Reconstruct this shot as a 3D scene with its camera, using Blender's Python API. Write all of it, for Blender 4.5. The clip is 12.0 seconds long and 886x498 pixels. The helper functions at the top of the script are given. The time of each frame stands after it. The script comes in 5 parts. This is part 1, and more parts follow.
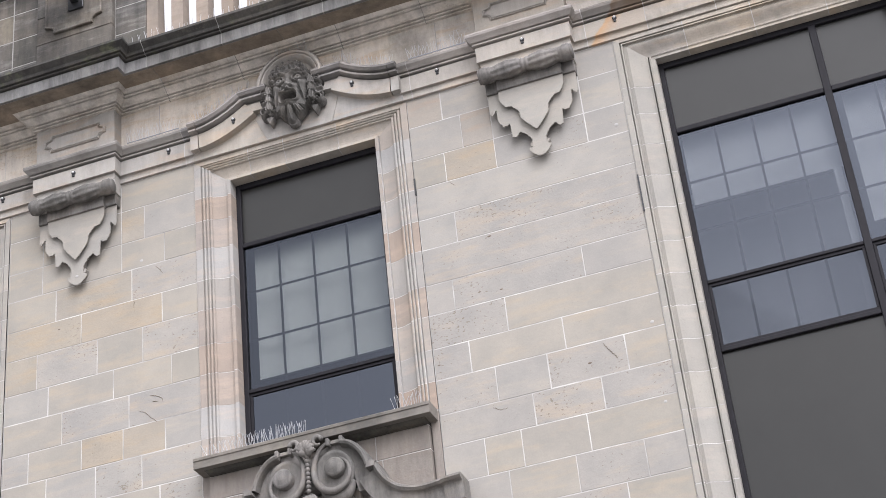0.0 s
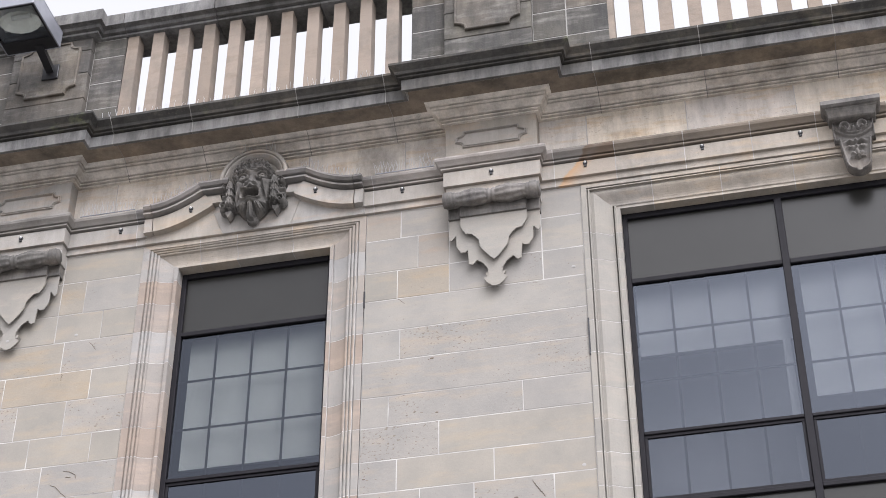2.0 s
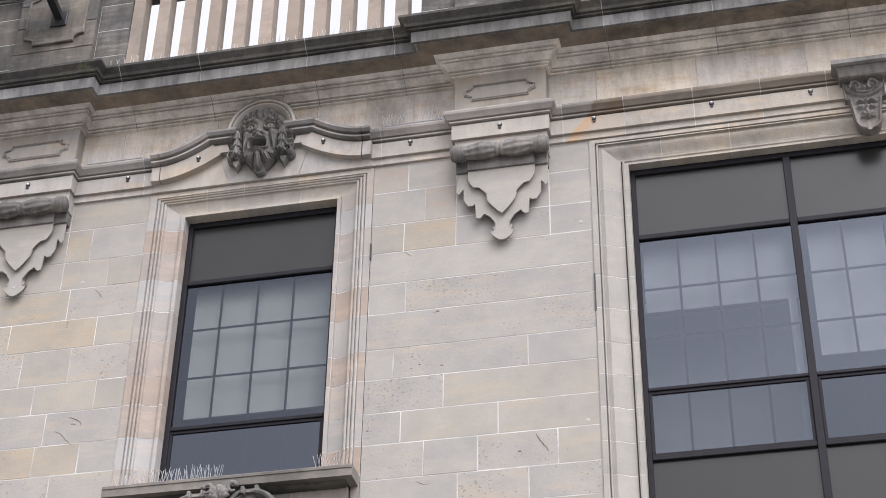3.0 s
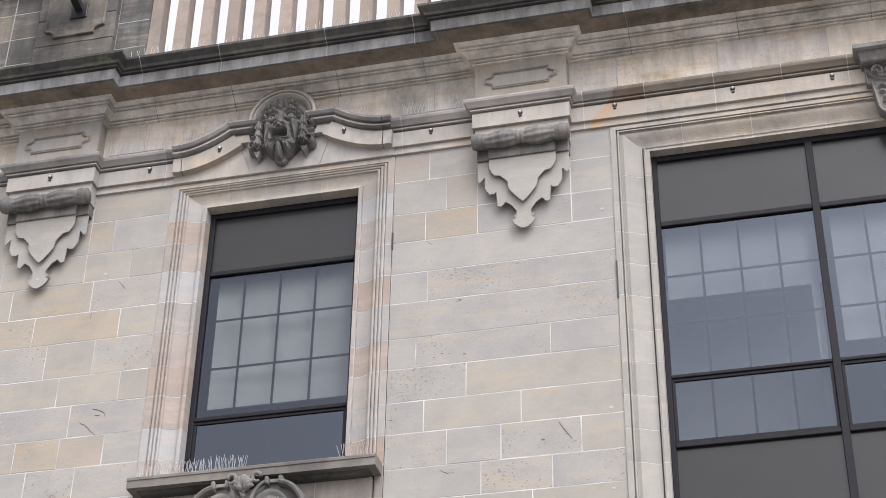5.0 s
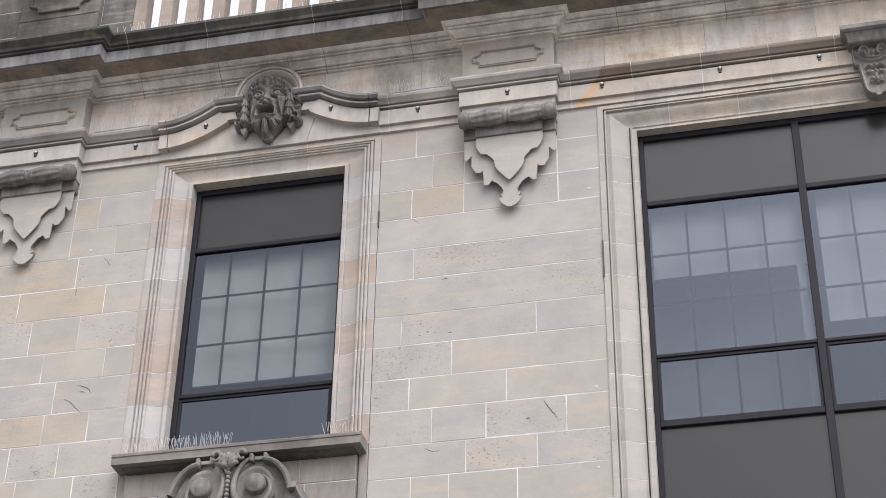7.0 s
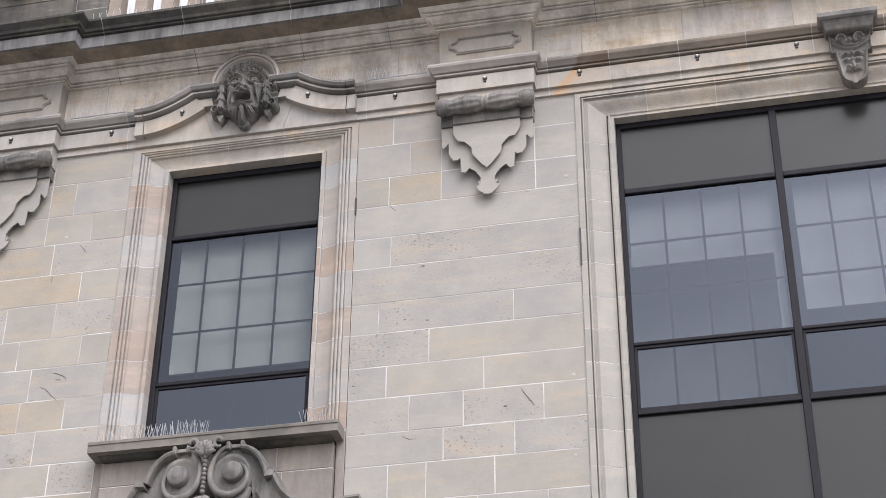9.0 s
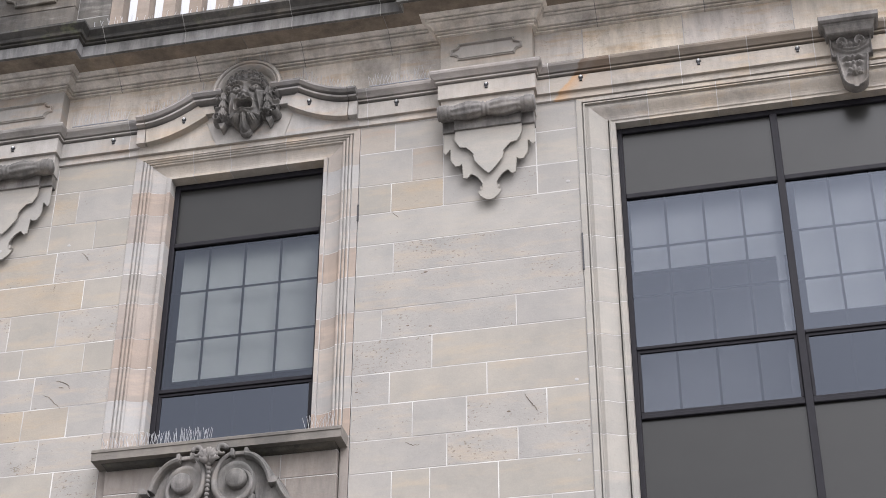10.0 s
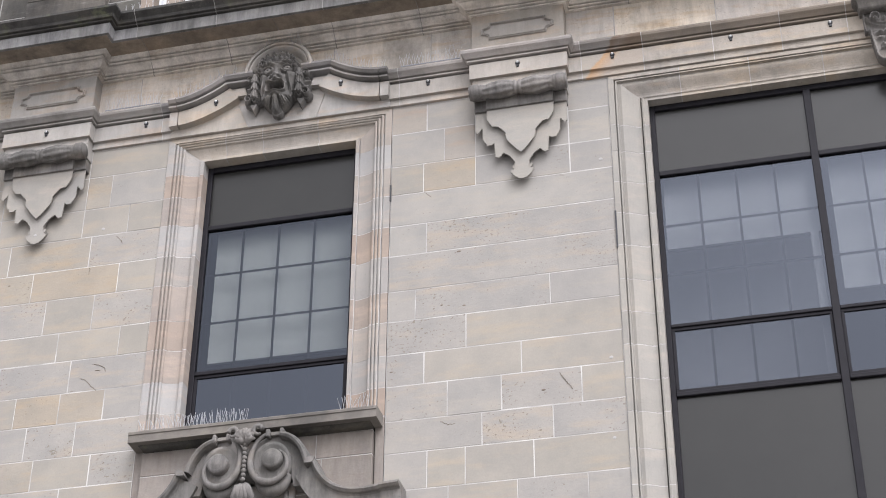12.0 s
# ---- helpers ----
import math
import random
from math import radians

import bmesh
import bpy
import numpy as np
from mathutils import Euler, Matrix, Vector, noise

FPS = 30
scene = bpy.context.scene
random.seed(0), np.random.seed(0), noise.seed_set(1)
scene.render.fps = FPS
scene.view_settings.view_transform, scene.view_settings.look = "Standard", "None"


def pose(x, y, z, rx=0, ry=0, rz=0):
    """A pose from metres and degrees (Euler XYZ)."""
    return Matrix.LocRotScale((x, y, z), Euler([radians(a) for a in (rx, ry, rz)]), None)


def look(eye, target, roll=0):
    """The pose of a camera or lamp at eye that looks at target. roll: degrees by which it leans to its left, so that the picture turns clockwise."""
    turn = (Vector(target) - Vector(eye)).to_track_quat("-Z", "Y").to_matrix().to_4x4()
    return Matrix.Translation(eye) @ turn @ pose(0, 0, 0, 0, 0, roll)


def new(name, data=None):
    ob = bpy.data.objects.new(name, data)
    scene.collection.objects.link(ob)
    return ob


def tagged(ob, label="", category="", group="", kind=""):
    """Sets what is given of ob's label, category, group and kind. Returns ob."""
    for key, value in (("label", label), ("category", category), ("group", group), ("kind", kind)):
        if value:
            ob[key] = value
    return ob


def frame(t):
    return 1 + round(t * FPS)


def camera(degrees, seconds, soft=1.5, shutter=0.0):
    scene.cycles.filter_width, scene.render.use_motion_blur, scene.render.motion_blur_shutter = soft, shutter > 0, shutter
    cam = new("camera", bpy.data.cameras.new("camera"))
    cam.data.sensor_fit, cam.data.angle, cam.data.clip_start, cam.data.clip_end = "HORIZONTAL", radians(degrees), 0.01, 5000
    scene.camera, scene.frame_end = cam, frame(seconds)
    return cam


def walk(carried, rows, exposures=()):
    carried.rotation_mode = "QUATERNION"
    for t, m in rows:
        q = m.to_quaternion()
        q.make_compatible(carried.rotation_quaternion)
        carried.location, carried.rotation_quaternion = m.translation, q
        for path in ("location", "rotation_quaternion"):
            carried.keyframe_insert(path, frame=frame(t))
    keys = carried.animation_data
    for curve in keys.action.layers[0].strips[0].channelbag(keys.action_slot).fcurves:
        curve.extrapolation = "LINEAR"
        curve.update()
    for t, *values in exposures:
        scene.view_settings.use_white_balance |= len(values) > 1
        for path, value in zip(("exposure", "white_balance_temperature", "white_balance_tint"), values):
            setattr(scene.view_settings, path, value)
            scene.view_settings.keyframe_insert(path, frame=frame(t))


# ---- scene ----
# ---- camera and walk ----
cam = camera(28.5, 12.0, soft=0.62, shutter=0.12)
PATH = [
    (0, (3.956, -10.030, 1.815), (3.477, -8.390, 2.853), -6.5),
    (0.5, (3.964, -9.931, 1.952), (3.491, -8.307, 3.019), -4.1),
    (1, (3.732, -9.835, 1.623), (3.251, -8.298, 2.809), -1.7),
    (1.5, (3.71, -9.826, 1.594), (3.344, -8.261, 2.785), -1.0),
    (2, (3.692, -9.821, 1.577), (3.335, -8.258, 2.773), 0.0),
    (2.5, (3.678, -9.818, 1.573), (3.324, -8.248, 2.76), 0.7),
    (3, (3.67, -9.821, 1.579), (3.302, -8.228, 2.732), 1.0),
    (5, (3.69, -9.835, 1.609), (3.293, -8.238, 2.746), 1.0),
    (5.5, (3.688, -9.838, 1.606), (3.292, -8.24, 2.742), 0.9),
    (6, (3.685, -9.84, 1.6), (3.292, -8.235, 2.726), 0.8),
    (6.5, (3.683, -9.839, 1.607), (3.281, -8.231, 2.726), 1.0),
    (7, (3.681, -9.838, 1.615), (3.298, -8.223, 2.731), 1.0),
    (9, (3.671, -9.836, 1.638), (3.313, -8.206, 2.74), 0.5),
    (9.5, (3.673, -9.84, 1.631), (3.346, -8.206, 2.737), -0.1),
    (10, (3.667, -9.837, 1.625), (3.308, -8.212, 2.734), 0.2),
    (10.5, (3.662, -9.832, 1.616), (3.293, -8.229, 2.754), 1.0),
    (11, (3.659, -9.826, 1.605), (3.276, -8.215, 2.727), 1.0),
    (11.5, (3.656, -9.83, 1.601), (3.298, -8.227, 2.742), -0.1),
    (12, (3.655, -9.828, 1.61), (3.258, -8.2, 2.702), 0.3),
]
walk(cam, [(t, look(eye, target, roll)) for t, eye, target, roll in PATH], [(0.0, 1.61, 6200, 15), (0.8, 1.52, 6200, 15), (12.0, 1.52, 6200, 15)])

# ---- world and light: bright overcast ----
SUN_EL, SUN_ROT = radians(52), radians(142)
world = bpy.data.worlds.new("overcast_sky")
scene.world = world
world.use_nodes = True
wn, wl = world.node_tree.nodes, world.node_tree.links
wn.clear()
sky = wn.new("ShaderNodeTexSky")
sky.sky_type, sky.sun_disc = "NISHITA", False
sky.sun_elevation, sky.sun_rotation = SUN_EL, SUN_ROT
sky.air_density, sky.dust_density, sky.ozone_density = 1.0, 4.5, 1.0
pale = wn.new("ShaderNodeHueSaturation")
pale.inputs["Saturation"].default_value = 0.02
back = wn.new("ShaderNodeBackground")
back.inputs["Strength"].default_value = 0.15
wout = wn.new("ShaderNodeOutputWorld")
wl.new(sky.outputs["Color"], pale.inputs["Color"])
wl.new(pale.outputs["Color"], back.inputs["Color"])
wl.new(back.outputs["Background"], wout.inputs["Surface"])
sun_data = bpy.data.lights.new("sun", "SUN")
sun_data.energy, sun_data.angle, sun_data.color = 0.4, radians(80), (1.0, 0.97, 0.94)
sun = new("sun", sun_data)
sun.matrix_world = look((3.79, -4.85, 7.88), (0, 0, 0))


# ---- materials ----
def mat_base(name, rough=0.85, metal=0.0):
    m = bpy.data.materials.new(name)
    m.use_nodes = True
    b = m.node_tree.nodes["Principled BSDF"]
    b.inputs["Roughness"].default_value, b.inputs["Metallic"].default_value = rough, metal
    return m, m.node_tree.nodes, m.node_tree.links, b


def noise_node(nt, links, coord, scale, detail=6.0, rough=0.6, stretch=None):
    n = nt.new("ShaderNodeTexNoise")
    n.inputs["Scale"].default_value, n.inputs["Detail"].default_value, n.inputs["Roughness"].default_value = scale, detail, rough
    if stretch:
        mp = nt.new("ShaderNodeMapping")
        mp.inputs["Scale"].default_value = stretch
        links.new(coord, mp.inputs["Vector"])
        links.new(mp.outputs["Vector"], n.inputs["Vector"])
    else:
        links.new(coord, n.inputs["Vector"])
    return n.outputs["Fac"]


def ramp_node(nt, links, fac, stops):
    r = nt.new("ShaderNodeValToRGB")
    while len(r.color_ramp.elements) < len(stops):
        r.color_ramp.elements.new(0.5)
    for e, (p, c) in zip(r.color_ramp.elements, stops):
        e.position, e.color = p, (*c, 1) if len(c) == 3 else c
    links.new(fac, r.inputs["Fac"])
    return r.outputs["Color"]


def mix_node(nt, links, kind, fac, a, b):
    m = nt.new("ShaderNodeMix")
    m.data_type, m.blend_type = "RGBA", kind
    for value, sock in ((fac, m.inputs[0]), (a, m.inputs[6]), (b, m.inputs[7])):
        if isinstance(value, (int, float)):
            sock.default_value = value
        elif isinstance(value, tuple):
            sock.default_value = (*value, 1)
        else:
            links.new(value, sock)
    return m.outputs[2]


def shifted_coord(nt, links, objectwise=True):
    """World place, moved by a random amount for each object so that no two stones share their grain."""
    geo = nt.new("ShaderNodeNewGeometry")
    if not objectwise:
        return geo.outputs["Position"], None
    info = nt.new("ShaderNodeObjectInfo")
    mul = nt.new("ShaderNodeMath")
    mul.operation, mul.inputs[1].default_value = "MULTIPLY", 37.0
    links.new(info.outputs["Random"], mul.inputs[0])
    add = nt.new("ShaderNodeVectorMath")
    add.operation = "ADD"
    links.new(geo.outputs["Position"], add.inputs[0])
    links.new(mul.outputs[0], add.inputs[1])
    return add.outputs[0], info.outputs["Random"]


def stone(name, tones, stain, stain_amount, soot=(0.09, 0.085, 0.075), soot_range=(0.62, 0.78), pits=0.5, bump=0.35, lichen=0.0, top_soot=0.0, streak=None, drip=0.0, pit_low=0.816):
    """Sandstone: a tone for each block, cloudy grain, iron stains along the bed, soot and small pits."""
    m, nt, links, b = mat_base(name, 0.9)
    co, rnd = shifted_coord(nt, links)
    geo = nt.new("ShaderNodeNewGeometry").outputs["Position"]
    col = ramp_node(nt, links, rnd, tones)
    cloud = ramp_node(nt, links, noise_node(nt, links, co, 3.0, 5), [(0.3, (0.86, 0.86, 0.87)), (0.7, (1.08, 1.06, 1.03))])
    col = mix_node(nt, links, "MULTIPLY", 1.0, col, cloud)
    bed = noise_node(nt, links, co, 2.2, 6, 0.65, (1.0, 1.0, 4.5))
    fac = ramp_node(nt, links, bed, [(0.5, (0, 0, 0)), (0.72, (stain_amount,) * 3)])
    col = mix_node(nt, links, "MIX", fac, col, stain)
    grain = noise_node(nt, links, co, 95.0, 4, 0.7)
    col = mix_node(nt, links, "MULTIPLY", 1.0, col, ramp_node(nt, links, grain, [(0.25, (0.94, 0.94, 0.94)), (0.75, (1.04, 1.04, 1.04))]))
    dirt = noise_node(nt, links, geo, 1.6, 8, 0.68, (1.0, 1.0, 0.8))
    col = mix_node(nt, links, "MIX", ramp_node(nt, links, dirt, [(soot_range[0], (0, 0, 0)), (soot_range[1], (0.75, 0.75, 0.75))]), col, soot)
    if top_soot:  # soot lies on whatever faces the sky
        up = nt.new("ShaderNodeSeparateXYZ")
        links.new(nt.new("ShaderNodeNewGeometry").outputs["True Normal"], up.inputs[0])
        lie = ramp_node(nt, links, up.outputs["Z"], [(0.02, (0, 0, 0)), (0.35, (top_soot,) * 3)])
        patch = ramp_node(nt, links, noise_node(nt, links, geo, 6.0, 6, 0.7), [(0.3, (0.35,) * 3), (0.6, (1, 1, 1))])
        col = mix_node(nt, links, "MIX", mix_node(nt, links, "MULTIPLY", 1.0, lie, patch), col, (0.055, 0.052, 0.046))
    if drip:  # rain streaks that run down the face
        run = noise_node(nt, links, geo, 5.0, 7, 0.72, (1.6, 1.6, 0.28))
        fine = noise_node(nt, links, geo, 21.0, 5, 0.7, (1.0, 1.0, 0.35))
        sheet = mix_node(nt, links, "MULTIPLY", 1.0, ramp_node(nt, links, run, [(0.36, (1 - drip,) * 3), (0.60, (1.06,) * 3)]), ramp_node(nt, links, fine, [(0.3, (1 - 0.45 * drip,) * 3), (0.62, (1.05,) * 3)]))
        col = mix_node(nt, links, "MULTIPLY", 1.0, col, sheet)
    if lichen:
        li = noise_node(nt, links, geo, 4.5, 7, 0.7)
        col = mix_node(nt, links, "MIX", ramp_node(nt, links, li, [(0.58, (0, 0, 0)), (0.72, (lichen,) * 3)]), col, (0.14, 0.15, 0.075))
    if streak:  # an iron stain that ends along a slanting vein
        sep = nt.new("ShaderNodeSeparateXYZ")
        links.new(geo, sep.inputs[0])
        slant = nt.new("ShaderNodeMath")
        slant.operation, slant.inputs[1].default_value = "MULTIPLY_ADD", -0.85
        links.new(sep.outputs["Z"], slant.inputs[0])
        links.new(sep.outputs["X"], slant.inputs[2])
        wob = nt.new("ShaderNodeMath")
        wob.operation, wob.inputs[1].default_value = "MULTIPLY_ADD", 0.12
        links.new(noise_node(nt, links, geo, 9.0, 5), wob.inputs[0])
        links.new(slant.outputs[0], wob.inputs[2])
        shift = nt.new("ShaderNodeMath")
        shift.operation, shift.inputs[1].default_value = "ADD", -2.47 + 0.85 * 9.69 - 0.06 + 0.1
        links.new(wob.outputs[0], shift.inputs[0])
        vein = ramp_node(nt, links, shift.outputs[0], [(0.095, (0, 0, 0)), (0.12, (0.9,) * 3), (0.165, (0.6,) * 3), (0.24, (streak[3],) * 3)])
        col = mix_node(nt, links, "MIX", vein, col, streak[:3])
    # pits: small flat lens-shaped holes, in patches
    pit_mask = noise_node(nt, links, co, 2.6, 3)
    pit = noise_node(nt, links, co, 38.0, 4.0, 0.68, (1.0, 1.0, 1.7))
    both = nt.new("ShaderNodeMath")
    both.operation = "MULTIPLY_ADD"
    both.inputs[1].default_value = 0.36
    links.new(pit_mask, both.inputs[0])
    links.new(pit, both.inputs[2])
    hole = ramp_node(nt, links, both.outputs[0], [(pit_low, (0, 0, 0)), (pit_low + 0.03, (pits, pits, pits))])
    col = mix_node(nt, links, "MIX", hole, col, (0.14, 0.115, 0.09))
    links.new(col, b.inputs["Base Color"])
    height = mix_node(nt, links, "SUBTRACT", 0.9, ramp_node(nt, links, noise_node(nt, links, co, 40.0, 6, 0.7), [(0, (0, 0, 0)), (1, (1, 1, 1))]), hole)
    bp = nt.new("ShaderNodeBump")
    bp.inputs["Strength"].default_value, bp.inputs["Distance"].default_value = bump, 0.012
    links.new(height, bp.inputs["Height"])
    links.new(bp.outputs["Normal"], b.inputs["Normal"])
    return m


def plain(name, color, rough=0.6, metal=0.0, var=0.12, scale=14.0, bump=0.05):
    m, nt, links, b = mat_base(name, rough, metal)
    co, _ = shifted_coord(nt, links)
    n = noise_node(nt, links, co, scale, 6, 0.65)
    col = mix_node(nt, links, "MULTIPLY", 1.0, color, ramp_node(nt, links, n, [(0.25, (1 - var,) * 3), (0.75, (1 + var,) * 3)]))
    links.new(col, b.inputs["Base Color"])
    bp = nt.new("ShaderNodeBump")
    bp.inputs["Strength"].default_value, bp.inputs["Distance"].default_value = bump, 0.005
    links.new(n, bp.inputs["Height"])
    links.new(bp.outputs["Normal"], b.inputs["Normal"])
    return m


TONES_WALL = [(0.0, (0.241, 0.232, 0.217)), (0.22, (0.258, 0.244, 0.223)), (0.45, (0.241, 0.228, 0.207)), (0.62, (0.252, 0.235, 0.207)), (0.80, (0.252, 0.221, 0.174)), (0.9, (0.231, 0.221, 0.204)), (1.0, (0.256, 0.248, 0.232))]
TONES_JAMB = [(0.0, (0.263, 0.257, 0.247)), (0.3, (0.245, 0.229, 0.208)), (0.55, (0.245, 0.214, 0.185)), (0.75, (0.227, 0.180, 0.146)), (1.0, (0.257, 0.250, 0.237))]
TONES_BIG_JAMB = [(0.0, (0.228, 0.214, 0.190)), (0.5, (0.246, 0.234, 0.211)), (1.0, (0.222, 0.210, 0.190))]
# frieze tones raised to make up for light lost under the cornice
TONES_FRIEZE = [(0.0, (0.494, 0.461, 0.425)), (0.4, (0.574, 0.514, 0.438)), (0.7, (0.522, 0.480, 0.438)), (1.0, (0.600, 0.533, 0.444))]
TONES_TRIM = [(0.0, (0.265, 0.254, 0.237)), (0.5, (0.294, 0.272, 0.245)), (0.8, (0.286, 0.258, 0.219)), (1.0, (0.302, 0.290, 0.273))]
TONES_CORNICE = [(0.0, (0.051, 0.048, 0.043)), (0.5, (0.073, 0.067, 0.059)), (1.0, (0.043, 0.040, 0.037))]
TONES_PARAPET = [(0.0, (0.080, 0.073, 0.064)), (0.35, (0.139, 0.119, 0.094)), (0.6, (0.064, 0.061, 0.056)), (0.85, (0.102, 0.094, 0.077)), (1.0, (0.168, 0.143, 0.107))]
TONES_HEAD = [(0.0, (0.269, 0.247, 0.219)), (0.4, (0.313, 0.275, 0.227)), (0.7, (0.285, 0.259, 0.227)), (1.0, (0.325, 0.283, 0.230))]
OCHRE, RUST = (0.46, 0.33, 0.20), (0.40, 0.24, 0.12)
TONES_GREY = [(0.0, (0.232, 0.220, 0.203)), (0.35, (0.244, 0.229, 0.208)), (0.7, (0.229, 0.217, 0.200)), (1.0, (0.246, 0.234, 0.214))]
TONES_BEIGE = [(0.0, (0.231, 0.214, 0.184)), (0.5, (0.242, 0.224, 0.196)), (1.0, (0.228, 0.212, 0.183))]
TONES_OCHRE = [(0.0, (0.248, 0.221, 0.181)), (0.5, (0.239, 0.217, 0.184)), (1.0, (0.248, 0.216, 0.173))]
TONES_ROSE = [(0.0, (0.232, 0.209, 0.182)), (1.0, (0.241, 0.221, 0.195))]
M_WALL = stone("pale_sandstone", TONES_WALL, (0.33, 0.265, 0.185), 0.4, soot_range=(0.72, 0.9), pits=0.7, pit_low=0.838, bump=0.22)
M_WALL_GREY = stone("grey_white_sandstone", TONES_GREY, (0.31, 0.27, 0.21), 0.45, soot_range=(0.74, 0.92), pits=0.7, pit_low=0.853, bump=0.12)
M_WALL_BEIGE = stone("smooth_beige_sandstone", TONES_BEIGE, (0.31, 0.25, 0.175), 0.5, soot_range=(0.74, 0.92), pits=0.5, pit_low=0.888, bump=0.1)
M_WALL_OCHRE = stone("ochre_veined_sandstone", TONES_OCHRE, (0.31, 0.225, 0.13), 0.55, soot_range=(0.70, 0.9), pits=0.75, pit_low=0.848, bump=0.22)
M_WALL_PITTED = stone("pitted_fossil_sandstone", TONES_GREY, (0.31, 0.25, 0.18), 0.6, soot_range=(0.72, 0.9), pits=0.85, pit_low=0.803, bump=0.22)
M_WALL_ROSE = stone("rose_veined_sandstone", TONES_ROSE, (0.29, 0.20, 0.135), 0.5, soot_range=(0.72, 0.9), pits=0.5, pit_low=0.868, bump=0.2)
M_APRON_PANEL = stone("rose_grey_panel_sandstone", [(0.0, (0.179, 0.158, 0.138)), (1.0, (0.208, 0.185, 0.165))], (0.17, 0.13, 0.10), 0.4, soot_range=(0.6, 0.85), pits=0.2, drip=0.2)
M_JAMB = stone("pink_sandstone", TONES_JAMB, (0.42, 0.32, 0.24), 0.35, soot_range=(0.72, 0.9), pits=0.2, bump=0.2)
# frieze stone, its colour lifted in place of more light
M_FRIEZE = stone("brightened_ochre_sandstone", TONES_FRIEZE, OCHRE, 0.8, soot_range=(0.54, 0.74), pits=0.3, top_soot=0.6, drip=0.22)
M_HEAD = stone("tan_head_sandstone", TONES_HEAD, OCHRE, 0.5, soot_range=(0.54, 0.76), pits=0.3, top_soot=0.6, drip=0.12)
M_BIG_JAMB = stone("buff_jamb_sandstone", TONES_BIG_JAMB, (0.40, 0.33, 0.26), 0.25, soot_range=(0.7, 0.9), pits=0.15, bump=0.2)
M_TRIM = stone("grey_sandstone", TONES_TRIM, RUST, 0.3, soot_range=(0.56, 0.8), pits=0.15, bump=0.25, top_soot=0.8, drip=0.12)
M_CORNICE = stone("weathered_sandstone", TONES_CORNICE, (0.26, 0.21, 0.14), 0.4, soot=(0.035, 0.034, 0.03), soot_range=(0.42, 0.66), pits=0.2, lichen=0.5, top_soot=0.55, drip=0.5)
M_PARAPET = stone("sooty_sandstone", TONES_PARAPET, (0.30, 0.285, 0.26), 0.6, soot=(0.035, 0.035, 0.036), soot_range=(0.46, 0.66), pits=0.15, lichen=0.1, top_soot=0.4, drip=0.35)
M_FLAW = plain("dark_flaw_in_stone", (0.115, 0.090, 0.068), 0.95, var=0.4, scale=30)
M_PLUG = plain("white_filler", (0.28, 0.27, 0.255), 0.9, var=0.1)
M_BALUSTER = stone("baluster_sandstone", [(0.0, (0.208, 0.169, 0.135)), (1.0, (0.255, 0.211, 0.174))], (0.16, 0.12, 0.09), 0.6, soot_range=(0.5, 0.7), pits=0.1)
M_CARVED = stone("carved_sandstone", [(0.0, (0.152, 0.143, 0.133)), (1.0, (0.198, 0.184, 0.172))], (0.20, 0.165, 0.125), 0.6, soot=(0.07, 0.068, 0.062), soot_range=(0.43, 0.66), pits=0.1, bump=0.3, top_soot=0.35, drip=0.45)
M_MORTAR = plain("lime_mortar", (0.335, 0.322, 0.304), 0.95, var=0.55, scale=3.0)
M_RUST = stone("rust_stained_sandstone", TONES_TRIM, (0.36, 0.28, 0.20), 0.3, soot_range=(0.7, 0.9), pits=0.1, streak=(0.36, 0.215, 0.11, 0.12))
M_CAP_RUST = stone("rust_stained_capping", [(0.0, (0.175, 0.166, 0.153)), (1.0, (0.193, 0.179, 0.166))], (0.2, 0.15, 0.1), 0.3, soot_range=(0.6, 0.8), pits=0.1, streak=(0.125, 0.085, 0.055, 0.85))
M_CAP_TAN = stone("brown_capping_sandstone", [(0.0, (0.182, 0.154, 0.125)), (0.5, (0.239, 0.199, 0.159)), (1.0, (0.171, 0.143, 0.114))], (0.2, 0.15, 0.1), 0.3, soot=(0.06, 0.055, 0.048), soot_range=(0.5, 0.75), pits=0.1)
M_CAP = stone("dark_capping_sandstone", [(0.0, (0.240, 0.226, 0.209)), (0.5, (0.324, 0.296, 0.274)), (1.0, (0.197, 0.186, 0.179))], (0.2, 0.15, 0.1), 0.3, soot=(0.05, 0.048, 0.045), soot_range=(0.45, 0.7), pits=0.1, lichen=0.1)
M_SILL = stone("sill_sandstone", [(0.0, (0.131, 0.118, 0.103)), (1.0, (0.158, 0.142, 0.123))], (0.24, 0.21, 0.17), 0.5, soot=(0.045, 0.042, 0.038), soot_range=(0.42, 0.62), pits=0.2, lichen=0.25)
# bed mould paler than its stone: colour replaces light the cornice cuts off
M_BED = stone("brightened_bed_mould_sandstone", [(0.0, (0.570, 0.524, 0.473)), (0.5, (0.647, 0.594, 0.530)), (1.0, (0.532, 0.491, 0.439))], (0.30, 0.22, 0.14), 0.5, soot=(0.12, 0.11, 0.098), soot_range=(0.52, 0.74), pits=0.2, drip=0.32)
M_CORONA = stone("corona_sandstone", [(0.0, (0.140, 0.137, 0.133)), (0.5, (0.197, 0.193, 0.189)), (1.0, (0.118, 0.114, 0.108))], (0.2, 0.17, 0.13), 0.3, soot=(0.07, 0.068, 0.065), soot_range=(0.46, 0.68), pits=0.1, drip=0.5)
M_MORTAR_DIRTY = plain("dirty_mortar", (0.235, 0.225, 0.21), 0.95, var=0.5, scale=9)
